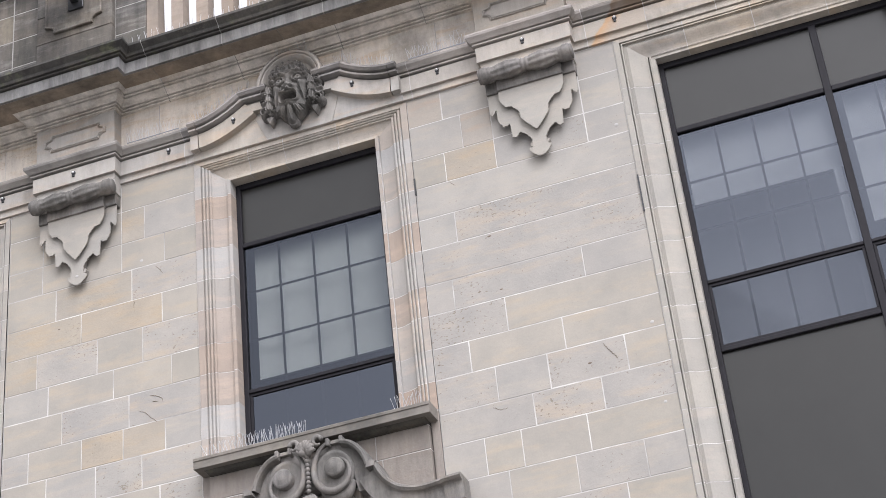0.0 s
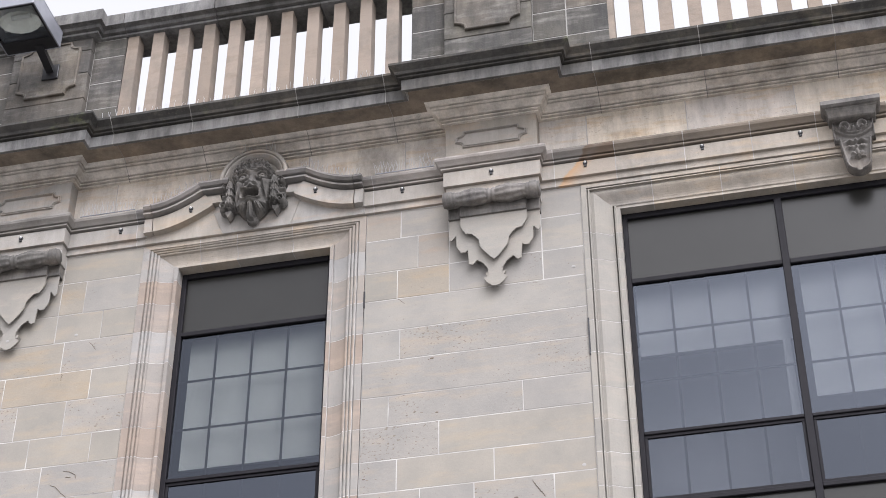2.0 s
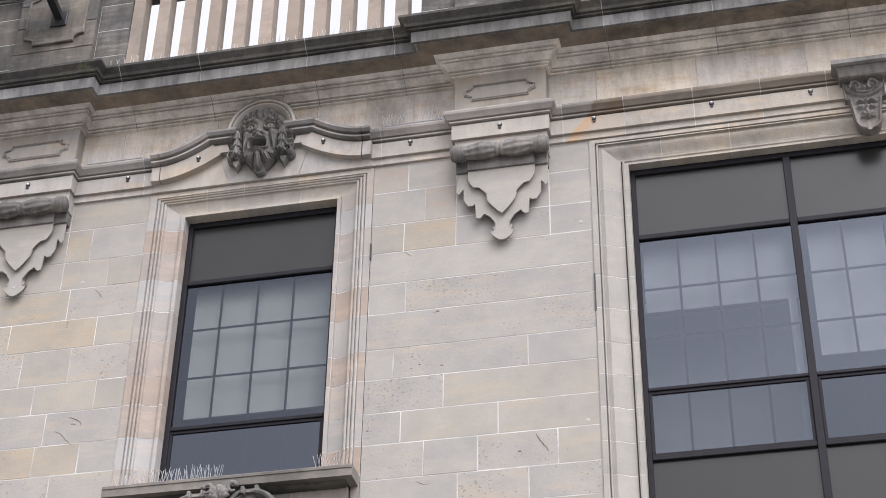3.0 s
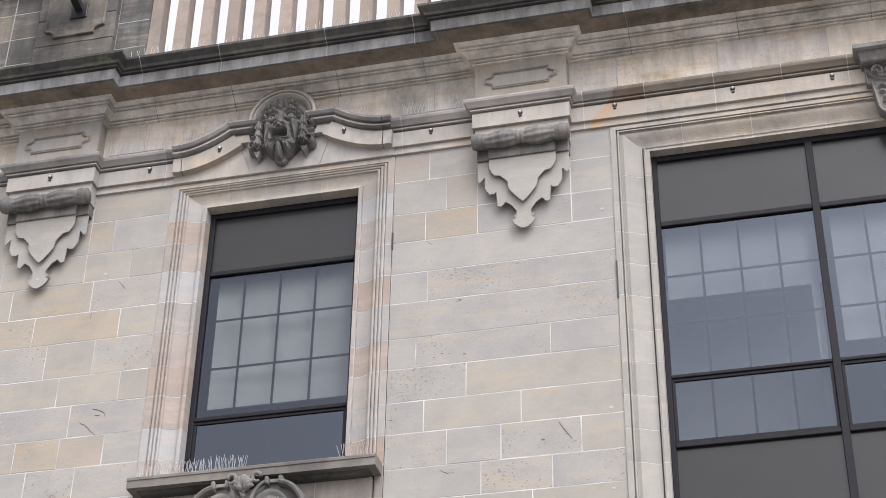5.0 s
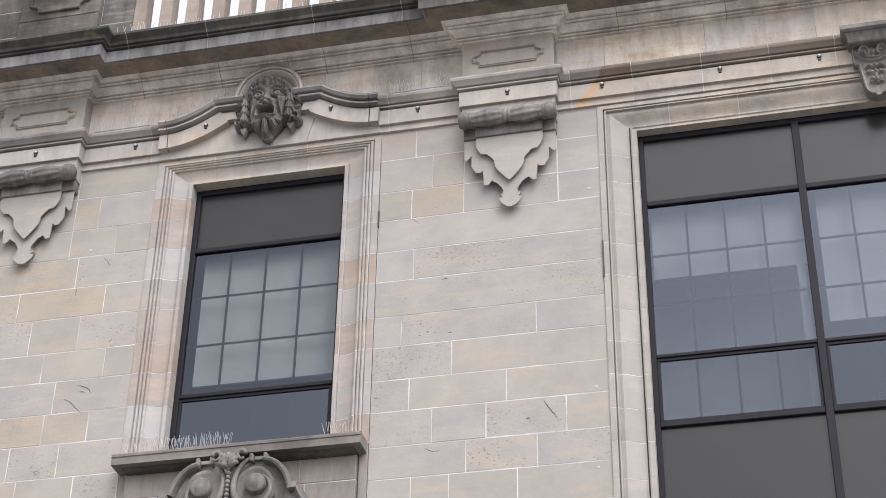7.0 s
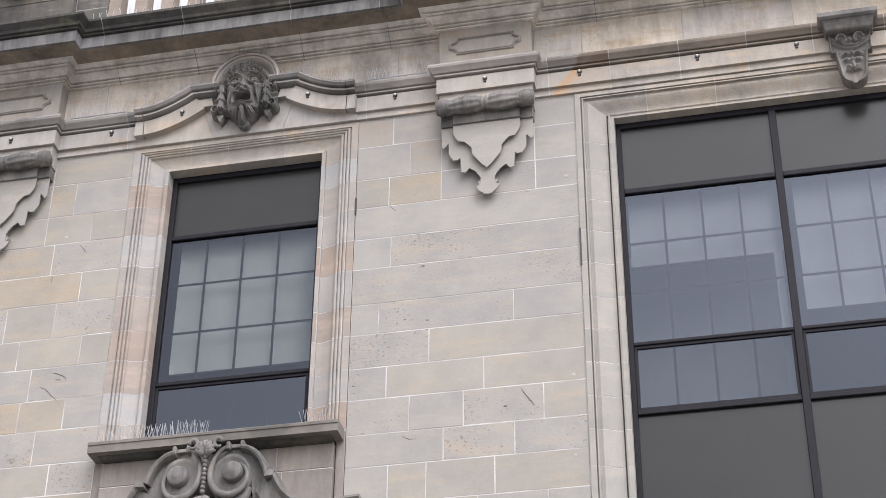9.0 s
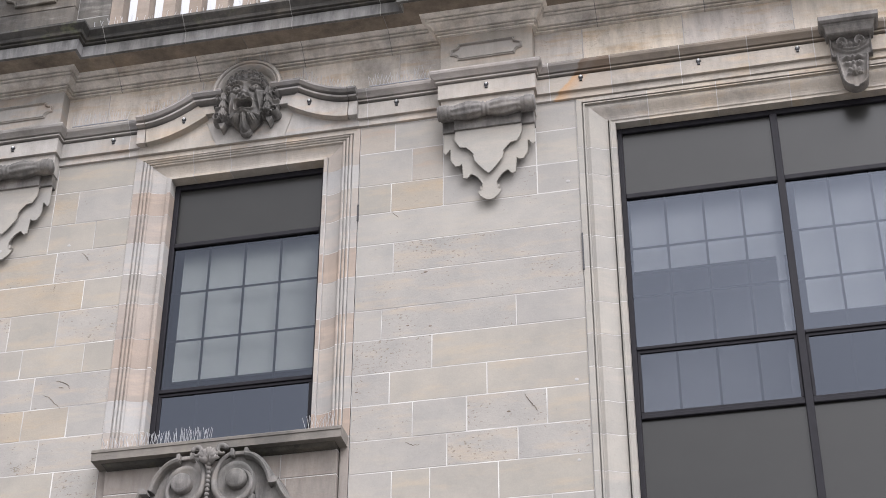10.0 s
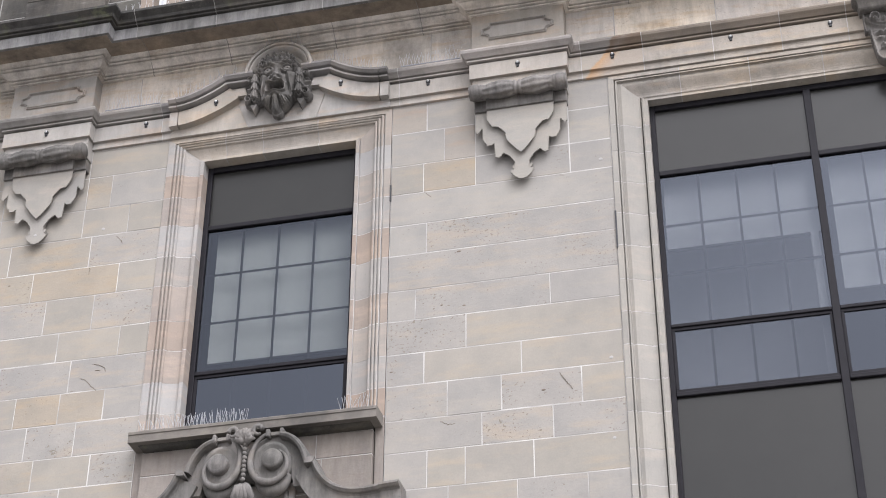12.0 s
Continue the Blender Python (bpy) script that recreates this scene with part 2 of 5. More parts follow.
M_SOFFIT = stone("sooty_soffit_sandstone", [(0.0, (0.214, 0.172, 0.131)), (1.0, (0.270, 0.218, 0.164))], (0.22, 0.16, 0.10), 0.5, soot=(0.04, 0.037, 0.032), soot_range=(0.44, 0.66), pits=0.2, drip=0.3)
M_FRAME = plain("dark_bronze_paint", (0.0105, 0.0097, 0.012), 0.6, var=0.3)
M_FRAME.node_tree.nodes["Principled BSDF"].inputs["Specular IOR Level"].default_value = 0.15
M_PANEL = plain("grey_spandrel_panel", (0.0150, 0.0147, 0.0132), 0.24, var=0.14, scale=1.3, bump=0.03)
M_PANEL.node_tree.nodes["Principled BSDF"].inputs["Specular IOR Level"].default_value = 0.3
M_MUNTIN = plain("grey_glazing_bar", (0.012, 0.013, 0.016), 0.6)
M_MUNTIN.node_tree.nodes["Principled BSDF"].inputs["Specular IOR Level"].default_value = 0.1
M_BLIND = plain("pale_roller_blind", (0.90, 0.89, 0.85), 0.8, var=0.03)
# room surfaces near-black blue: the dimness indoors is put into the colour
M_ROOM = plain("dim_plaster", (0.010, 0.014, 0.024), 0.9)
M_GROUND = plain("grey_paving", (0.185, 0.182, 0.176), 0.9, var=0.3, scale=8)
M_LAMP = plain("grey_lamp_casing", (0.22, 0.225, 0.25), 0.28, 0.3)
M_BLACK = plain("black_steel", (0.02, 0.02, 0.022), 0.4, 0.3)
M_WIRE = plain("galvanised_wire", (0.45, 0.45, 0.46), 0.4, 0.2)
M_STUD = plain("white_plastic_bead", (0.55, 0.55, 0.55), 0.6)
# matt white without metal, so that the inside of the floodlight renders brighter
M_ALU = plain("white_lamp_lining", (0.80, 0.80, 0.76), 0.4, 0.0)


def glass(name, tint, mirror):
    m, nt, links, b = mat_base(name, 0.02)
    nt.remove(b)
    clear, gloss, both = nt.new("ShaderNodeBsdfTransparent"), nt.new("ShaderNodeBsdfGlossy"), nt.new("ShaderNodeMixShader")
    clear.inputs["Color"].default_value = (*tint, 1)
    # the blue-grey of the clouded sky is put into the reflection colour
    gloss.inputs["Color"].default_value = (0.76, 0.84, 1.0, 1)
    gloss.inputs["Roughness"].default_value = 0.03
    both.inputs["Fac"].default_value = mirror
    links.new(clear.outputs[0], both.inputs[1])
    links.new(gloss.outputs[0], both.inputs[2])
    links.new(both.outputs[0], nt["Material Output"].inputs["Surface"])
    return m


M_GLASS = glass("tinted_window_glass", (0.160, 0.168, 0.178), 0.055)
M_GLASS_SMALL = glass("greenish_window_glass", (0.215, 0.226, 0.224), 0.053)
M_GLASS_BLUE = glass("blue_grey_window_glass", (0.13, 0.14, 0.17), 0.070)
# extra-dark tint stands in for the dark room behind the lower lights
M_GLASS_LOW = glass("darkened_lower_window_glass", (0.100, 0.106, 0.118), 0.046)
M_CLEAR = glass("clear_glass_back", (0.97, 0.98, 0.98), 0.0)
M_LAMP_GLASS = glass("clear_lamp_glass", (0.96, 0.97, 0.96), 0.08)


# ---- mesh helpers ----
def finish(bm, recalc=True):
    if recalc:
        bmesh.ops.recalc_face_normals(bm, faces=bm.faces)
    return bm


def part(name, bm, material, parent=None, label="", smooth=False):
    me = bpy.data.meshes.new(name)
    finish(bm).to_mesh(me)
    bm.free()
    me.materials.append(material)
    if smooth:
        for p in me.polygons:
            p.use_smooth = True
    ob = new(name, me)
    if parent:
        ob.parent = parent
    if label:
        tagged(ob, label)
    return ob


def thing(name, label, category, group="", kind="", at=(0, 0, 0)):
    e = new(name)
    e.location = at
    e.empty_display_size = 0.2
    return tagged(e, label, category, group, kind)


def add_box(bm, x0, x1, y0, y1, z0, z1, bevel=0.0):
    r = bmesh.ops.create_cube(bm, size=1.0)
    vs = r["verts"]
    bmesh.ops.scale(bm, vec=(x1 - x0, y1 - y0, z1 - z0), verts=vs)
    bmesh.ops.translate(bm, vec=((x0 + x1) / 2, (y0 + y1) / 2, (z0 + z1) / 2), verts=vs)
    if bevel:
        edges = list({e for v in vs for e in v.link_edges})
        bmesh.ops.bevel(bm, geom=edges, offset=bevel, segments=1, affect="EDGES")
    return bm


def box(x0, x1, y0, y1, z0, z1, bevel=0.0):
    return add_box(bmesh.new(), x0, x1, y0, y1, z0, z1, bevel)


def add_loft(bm, sections, cap=True, closed=True):
    """Joins equal rings of points into a skin."""
    rings = [[bm.verts.new(p) for p in s] for s in sections]
    n = len(rings[0])
    for a, b in zip(rings, rings[1:]):
        for i in range(n if closed else n - 1):
            j = (i + 1) % n
            bm.faces.new((a[i], a[j], b[j], b[i]))
    if cap:
        bm.faces.new(rings[0][::-1])
        bm.faces.new(rings[-1])
    return bm


def add_prism(bm, pts, y0, y1):
    """A flat outline in x and z, thickened from y0 to y1."""
    return add_loft(bm, [[(x, y0, z) for x, z in pts], [(x, y1, z) for x, z in pts]])


def add_tube(bm, path, radius, sides=6):
    path = [Vector(p) for p in path]
    rings = []
    for i, p in enumerate(path):
        d = (path[min(i + 1, len(path) - 1)] - path[max(i - 1, 0)]).normalized()
        a = d.orthogonal().normalized()
        b = d.cross(a)
        r = radius[i] if isinstance(radius, (list, tuple)) else radius
        rings.append([p + r * (math.cos(2 * math.pi * k / sides) * a + math.sin(2 * math.pi * k / sides) * b) for k in range(sides)])
    # keep neighbouring rings in step
    for a, b in zip(rings, rings[1:]):
        k = min(range(sides), key=lambda s: sum((a[i] - b[(i + s) % sides]).length for i in range(sides)))
        b[:] = b[k:] + b[:k]
    return add_loft(bm, rings)


def add_ball(bm, c, r, u=12, v=8, scale=(1, 1, 1)):
    res = bmesh.ops.create_uvsphere(bm, u_segments=u, v_segments=v, radius=r)
    bmesh.ops.scale(bm, vec=scale, verts=res["verts"])
    bmesh.ops.translate(bm, vec=c, verts=res["verts"])
    return bm


# ---- plan ----
PIER = 1.84            # pier centres, either side of the small window
BIG = 4.43             # centres of the great windows
COURSES = [5.62, 5.88, 6.14, 6.40, 6.665, 6.90, 7.16, 7.40, 7.66, 7.90, 8.19, 8.44, 8.707, 8.955, 9.245, 9.495]
FRAME_Y = 0.13
HEAD = 9.275           # underside of all window heads
SMALL = 0.590          # half width of the small opening
BIG_HALF = 1.692       # half width of a great opening
WALL_END = 8.6

# ---- ground and building shell ----
bm = bmesh.new()
bmesh.ops.create_grid(bm, x_segments=8, y_segments=8, size=600)
ground = tagged(part("ground", bm, M_GROUND), "grey paved street at the foot of the building", "ground", kind="structure")


def wall_with_holes(holes, x0, x1, z0, z1, y0, y1):
    """A slab with openings cut through it, as strips between the openings."""
    b = bmesh.new()
    xs = sorted({x0, x1, *[h[0] for h in holes], *[h[1] for h in holes]})
    zs = sorted({z0, z1, *[h[2] for h in holes], *[h[3] for h in holes]})
    for xa, xb in zip(xs, xs[1:]):
        run = None
        for za, zb in zip(zs, zs[1:]):
            hole = any(h[0] <= xa and xb <= h[1] and h[2] <= za and zb <= h[3] for h in holes)
            if not hole:
                run = (run[0], zb) if run else (za, zb)
            if hole or zb == zs[-1]:
                if run:
                    add_box(b, xa, xb, y0, y1, *run)
                run = None
    return b


HOLES = [(-SMALL - 0.17, SMALL + 0.17, 6.90, HEAD + 0.12), (BIG - BIG_HALF - 0.21, BIG + BIG_HALF + 0.21, 4.6, HEAD + 0.15), (-BIG - BIG_HALF - 0.21, -BIG + BIG_HALF + 0.21, 4.6, HEAD + 0.15)]
wall = tagged(part("wall_front", wall_with_holes(HOLES, -WALL_END, WALL_END, 0, 10.42, 0.05, 0.45), M_MORTAR), "front wall of pale buff sandstone ashlar with white pointing", "wall", kind="structure")
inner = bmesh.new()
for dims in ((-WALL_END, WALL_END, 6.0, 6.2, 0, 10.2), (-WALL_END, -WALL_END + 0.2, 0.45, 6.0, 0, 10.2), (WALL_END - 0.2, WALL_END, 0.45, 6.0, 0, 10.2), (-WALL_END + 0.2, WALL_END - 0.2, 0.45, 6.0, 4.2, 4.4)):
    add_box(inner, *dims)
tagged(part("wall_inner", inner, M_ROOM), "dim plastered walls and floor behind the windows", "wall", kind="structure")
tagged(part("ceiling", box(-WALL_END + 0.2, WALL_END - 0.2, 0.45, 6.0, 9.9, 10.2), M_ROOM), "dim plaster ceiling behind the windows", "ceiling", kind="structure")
tagged(part("roof", box(-WALL_END, WALL_END, 0.45, 6.2, 10.2, 10.4), M_CORNICE), "flat grey roof behind the parapet", "roof", kind="structure")

# ---- mouldings that run along the front and break forward round the piers ----
def stations(x0, x1, piers):
    """Places where a section is cut: x, side of the pier (-1, 0, 1) and whether it stands forward."""
    out = [("x", x0)]
    for p in piers:
        out += [("in", p, -1), ("out", p, -1), ("out", p, 1), ("in", p, 1)]
    return out + [("x", x1)]


def section(st, prof, shrink=0.0):
    pts = []
    for z, rec, fwd, half in prof:
        if st[0] == "x":
            pts.append((st[1], -rec + shrink, z))
        else:
            x = st[1] + st[2] * (half - shrink)
            pts.append((x, (-rec if st[0] == "in" else -fwd) + shrink, z))
    a, b = pts[0], pts[-1]
    return pts + [(b[0], 0.06, b[2]), (a[0], 0.06, a[2])]


def run_moulding(parent, prof, cuts, piers, x0, x1, members, mortar):
    """Stones between each pair of joints, in stacked members, over a continuous recessed bed of mortar."""
    part("bed_joint", add_loft(bmesh.new(), [section(s, prof, 0.0015) for s in stations(x0, x1, piers)]), mortar, parent)
    xs = [x0, *sorted(cuts), x1]
    for name, lo, hi, material, tan in members:
        mine_prof = [p for p in prof if lo <= p[0] <= hi and (name != "bed_mould" or p[1] < 0.2) and (name != "corona" or p[1] > 0.3)]
        for a, b in zip(xs, xs[1:]):
            mine = [p for p in piers if a < p < b]
            g = 0.003
            part(name, add_loft(bmesh.new(), [section(s, mine_prof) for s in stations(a + g, b - g, mine)]), {"string_fascia": M_RUST, "string_cap": M_CAP_RUST}.get(name, material) if abs(a - 2.29) < 0.01 else tan if a >= 2.2 else material, parent)


BED = [  # height and projection of the mouldings under the soffit
    (10.150, 0.000), (10.151, 0.027), (10.160, 0.029), (10.1602, 0.000), (10.168, 0.000), (10.1682, 0.044), (10.178, 0.046), (10.1782, 0.012),
    (10.187, 0.012), (10.1872, 0.058), (10.198, 0.066), (10.212, 0.086), (10.224, 0.110), (10.2242, 0.074), (10.233, 0.074), (10.2332, 0.122),
    (10.2445, 0.126), (10.2447, 0.092), (10.253, 0.092), (10.2532, 0.138), (10.262, 0.156), (10.275, 0.176)]
CORNICE = [(z, p, p + 0.108, 0.345 + 0.76 * p) for z, p in BED] + [  # height, projection on the plain wall, on the piers, half width on the piers
    (10.276, 0.372, 0.472, 0.568),
    (10.2222, 0.376, 0.476, 0.570), (10.2224, 0.400, 0.500, 0.592), (10.318, 0.404, 0.504, 0.596), (10.319, 0.380, 0.480, 0.575),
    (10.326, 0.380, 0.480, 0.575), (10.327, 0.424, 0.524, 0.614), (10.337, 0.428, 0.528, 0.618), (10.338, 0.408, 0.508, 0.600),
    (10.3425, 0.408, 0.508, 0.600), (10.343, 0.446, 0.546, 0.633), (10.365, 0.455, 0.555, 0.641), (10.388, 0.485, 0.585, 0.664),
    (10.398, 0.497, 0.597, 0.674), (10.418, 0.498, 0.598, 0.675), (10.455, 0.300, 0.360, 0.560), (10.480, 0.060, 0.120, 0.500)]
PIERS = [-BIG * 2 + PIER, -PIER, PIER, BIG * 2 - PIER]
cornice = thing("cornice", "weathered projecting sandstone cornice breaking forward over the piers", "cornice", kind="structure")
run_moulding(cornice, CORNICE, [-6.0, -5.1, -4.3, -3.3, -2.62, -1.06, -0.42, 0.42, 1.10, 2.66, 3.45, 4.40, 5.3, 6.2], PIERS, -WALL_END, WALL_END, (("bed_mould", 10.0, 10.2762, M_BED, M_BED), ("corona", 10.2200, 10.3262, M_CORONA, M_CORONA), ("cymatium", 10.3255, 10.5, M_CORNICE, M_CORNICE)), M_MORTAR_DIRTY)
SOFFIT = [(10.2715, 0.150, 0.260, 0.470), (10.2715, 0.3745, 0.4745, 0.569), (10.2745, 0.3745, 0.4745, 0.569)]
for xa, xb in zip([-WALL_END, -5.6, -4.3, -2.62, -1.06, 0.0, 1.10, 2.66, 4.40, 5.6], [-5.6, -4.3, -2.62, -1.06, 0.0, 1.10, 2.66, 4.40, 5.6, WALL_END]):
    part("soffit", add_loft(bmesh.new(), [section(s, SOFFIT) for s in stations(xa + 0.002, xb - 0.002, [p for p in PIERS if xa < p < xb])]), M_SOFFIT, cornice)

STRING = [
    (9.497, 0.000, 0.085, 0.340), (9.500, 0.020, 0.106, 0.342), (9.554, 0.020, 0.106, 0.342), (9.555, 0.044, 0.132, 0.360),
    (9.684, 0.044, 0.132, 0.360), (9.685, 0.020, 0.110, 0.342), (9.6962, 0.020, 0.110, 0.342), (9.697, 0.020, 0.110, 0.342), (9.698, 0.060, 0.150, 0.372),
    (9.710, 0.062, 0.152, 0.374), (9.711, 0.036, 0.126, 0.352), (9.719, 0.036, 0.126, 0.352), (9.720, 0.072, 0.162, 0.384),
    (9.734, 0.086, 0.176, 0.396), (9.750, 0.106, 0.196, 0.410), (9.766, 0.112, 0.202, 0.414),
    (9.782, 0.106, 0.196, 0.408), (9.790, 0.092, 0.182, 0.398), (9.800, 0.055, 0.145, 0.370), (9.812, 0.010, 0.100, 0.340)]
string = thing("string_course", "moulded grey sandstone string course over the windows", "moulding", kind="structure")
for xa, xb, cuts, piers in ((-WALL_END, -0.845, [-6.2, -5.2, -4.68, -4.18, -3.7, -3.2, -2.74, -0.93], PIERS[:2]), (0.845, WALL_END, [0.93, 2.29, 2.74, 3.24, 3.72, 4.18, 4.68, 5.2, 6.2], PIERS[2:])):
    run_moulding(string, STRING, cuts, piers, xa, xb, (("string_fascia", 9.0, 9.6965, M_TRIM, M_HEAD), ("string_cap", 9.6965, 9.9, M_CAP, M_CAP_TAN)), M_MORTAR)

# ---- pier dies between string course and cornice, bolsters and pendant aprons ----
def plaque_outline(w, h, n):
    """A tablet with hollowed, stepped corners: half width, half height, notch."""
    q = [(w - n, h), (w - n, h - 0.22 * n)]
    q += [(w - n + n * (1 - math.cos(a)) * 0.8, h - 0.22 * n - 0.6 * n * math.sin(a)) for a in (0.5, 1.0, 1.5)]
    q += [(w, h - 0.9 * n)]
    top = [(-x, z) for x, z in reversed(q)] + q
    return top + [(x, -z) for x, z in reversed(top)]


def pier_die(px):
    e = thing("pier_die", "grey sandstone pier block with a sunk tablet", "pier", "piers", at=(px, 0, 0))
    part("block", box(-0.345, 0.345, -0.115, 0.06, 9.80, 10.16, 0.003), M_TRIM, e)
    outline = plaque_outline(0.265, 0.072, 0.055)
    rim = bmesh.new()
    zc, steps = 9.985, ((1.04, -0.113), (1.03, -0.130), (1.0, -0.130), (0.995, -0.118), (0.975, -0.118), (0.965, -0.134), (0.925, -0.136), (0.91, -0.116))
    add_loft(rim, [[(x * (1 - (1 - k) * 0.6), y, zc + z * (1 - (1 - k) * 2.0)) for x, z in outline] for k, y in steps], cap=True)
    part("tablet_moulding", rim, M_TRIM, e)
    return e


def bolster(px):
    prof = []
    for i in range(121):
        u = i / 60 - 1
        w = abs(u)
        r = 0.047 + 0.017 * math.exp(-((w - 0.36) / 0.20) ** 2) + 0.004 * abs(math.cos(w * math.pi * 5.5))
        if w < 0.07:
            r = 0.054 if w > 0.03 else 0.046
        if w > 0.74:
            r = 0.062 if w > 0.80 and w < 0.96 else 0.055
        prof.append((u * 0.352, r))
    bm = bmesh.new()
    add_loft(bm, [[(x, q * math.cos(a), q * math.sin(a)) for a, q in [(2 * math.pi * k / 40, r + (0.0045 * math.cos(2 * math.pi * k / 5 + 9 * x) if 0.03 < abs(x) < 0.25 else 0)) for k in range(40)]] for x, r in prof])
    e = thing("bolster", "carved grey stone scroll roll under the pier", "bolster", "piers", at=(px, -0.150, 9.405))
    part("roll", bm, M_CARVED, e, smooth=True)
    part("fillet", box(-0.245, 0.245, 0.045, 0.16, -0.125, -0.02, 0.003), M_CARVED, e)
    part("fillet", box(-0.335, 0.335, 0.075, 0.16, -0.118, -0.022, 0.003), M_CARVED, e)
    part("bed_block", box(-0.343, 0.343, 0.045, 0.16, -0.02, 0.095, 0.003), M_TRIM, e)
    return e


def scallop(a, b, n, depth):
    """An edge between two points with small rounded bites out of it."""
    out = []
    dx, dz = b[0] - a[0], b[1] - a[1]
    ln = math.hypot(dx, dz)
    for i in range(n):
        for k, bite in ((0.0, 0.0), (0.55, 0.0), (0.62, 0.8), (0.78, 1.0), (0.93, 0.8)):
            t = (i + k) / n
            out.append((a[0] + dx * t + bite * depth * dz / ln, a[1] + dz * t - bite * depth * dx / ln))
    return out


def apron(px):
    e = thing("pendant_apron", "pale stone stepped pendant carved in two layers below the pier", "carving", "piers", at=(px, 0, 0))
    corners = [(0.332, 9.345), (0.332, 9.125), (0.314, 9.110), (0.294, 9.142), (0.280, 9.148), (0.278, 9.048), (0.243, 8.993), (0.210, 8.998), (0.196, 9.012),
               (0.187, 8.882), (0.160, 8.879), (0.132, 8.914), (0.087, 8.881), (0.051, 8.825), (0.050, 8.762), (0.083, 8.744), (0.062, 8.709), (0.022, 8.676), (0.0, 8.674)]

    def bitten(pts, depth):
        out = [pts[0]]
        for a, b in zip(pts[1:], pts[2:]):
            n = max(1, round(math.hypot(b[0] - a[0], b[1] - a[1]) / 0.027))
            out += scallop(a, b, n, -depth)
        return out + [pts[-1]]

    right = bitten(corners, 0.0045)
    band = [(-x, z) for x, z in right] + right[::-1][1:]
    layer = add_prism(bmesh.new(), band, -0.056, -0.047)
    add_prism(layer, [(x * 0.86, z + 0.045) for x, z in band], -0.048, 0.02)
    part("outer_layer", layer, M_BIG_JAMB, e)
    r2 = bitten([(0.243, 9.345), (0.243, 9.209), (0.222, 9.162), (0.200, 9.132), (0.165, 9.130), (0.140, 9.105), (0.108, 9.066), (0.102, 9.004), (0.061, 8.948), (0.024, 8.902), (0.0, 8.882)], 0.004)
    shield = [(-x, z) for x, z in r2] + r2[::-1][1:]
    plate = add_prism(bmesh.new(), shield, -0.088, -0.080)
    add_prism(plate, [(x * 0.86, z + 0.040) for x, z in shield], -0.081, -0.048)
    part("shield", plate, M_BIG_JAMB, e)
    return e


for px in PIERS:
    pier_die(px)
    bolster(px)
    apron(px)

# ---- window surrounds: moulded jamb stones and head ----
SMALL_PROF = [(0.000, 0.004), (0.000, -0.006), (0.050, -0.006), (0.056, 0.010)]
for k in range(3):
    c = 0.071 + 0.026 * k
    SMALL_PROF += [(c + 0.0122 * math.sin(a), 0.008 - 0.019 * math.cos(a) + 0.004 * k) for a in (-1.5, -0.75, 0, 0.75, 1.5)]
SMALL_PROF += [(0.142, 0.020)] + [(0.142 + 0.108 * k / 6, 0.020 + 0.028 * math.sin(k / 6 * 1.57)) for k in range(1, 7)] + [(0.251, 0.070), (0.254, 0.030), (0.280, 0.030), (0.280, 0.135)]
BIG_PROF = [(0.000, 0.004), (0.000, -0.008), (0.040, -0.008), (0.041, 0.018), (0.048, 0.018), (0.050, -0.002), (0.060, -0.002), (0.062, 0.018), (0.068, 0.018)]
BIG_PROF += [(0.070 + 0.144 * k / 8, 0.010 + 0.055 * (0.5 - 0.5 * math.cos(k / 8 * math.pi))) for k in range(1, 9)]
BIG_PROF += [(0.216, 0.096), (0.225, 0.096), (0.226, 0.046), (0.236, 0.042), (0.244, 0.050), (0.268, 0.050), (0.268, 0.135)]


def surround(cx, outer, prof, z_foot, head_cuts, levels, material, label):
    e = thing("window_surround", label, "surround", kind="structure", at=(cx, 0, 0))
    depth = prof[-1][0]
    opening = outer - depth
    hk = (9.492 - HEAD) / depth  # head is a little narrower than the jambs

    def jamb(side, z, s):
        return [(side * (outer - w + s * (w > 0)), y + s, z) for w, y in prof] + [(side * outer, 0.12, z)]

    def head(x, s, side=0):
        return [((side * (outer - w) if side else x), y + s, 9.492 - w * hk + s * (w > 0)) for w, y in prof] + [((side * outer if side else x), 0.12, 9.492)]

    g = 0.003
    for side in (-1, 1):
        part("joint_bed", add_loft(bmesh.new(), [jamb(side, z_foot, 0.001), jamb(side, HEAD, 0.001)]), M_MORTAR, e)
        for za, zb in zip(levels, levels[1:]):
            part("jamb_stone", add_loft(bmesh.new(), [jamb(side, za + g, 0), jamb(side, zb - g, 0)]), material, e)
    part("joint_bed", add_loft(bmesh.new(), [head(-opening, 0.001), head(opening, 0.001)]), M_MORTAR, e)
    xs = [-outer, *head_cuts, outer]
    for a, b in zip(xs, xs[1:]):
        left = head(0, 0, -1) if a == -outer else head(a + g, 0)
        right = head(0, 0, 1) if b == outer else head(b - g, 0)
        part("head_stone", add_loft(bmesh.new(), [left, right]), M_HEAD, e)
    # corner stones run from the last joint up into the mitre
    for side in (-1, 1):
        top = [(side * (outer - w), y, 9.492 - w * hk) for w, y in prof] + [(side * outer, 0.12, 9.492)]
        part("jamb_stone", add_loft(bmesh.new(), [jamb(side, levels[-1] + g, 0), top]), material, e)
    return e


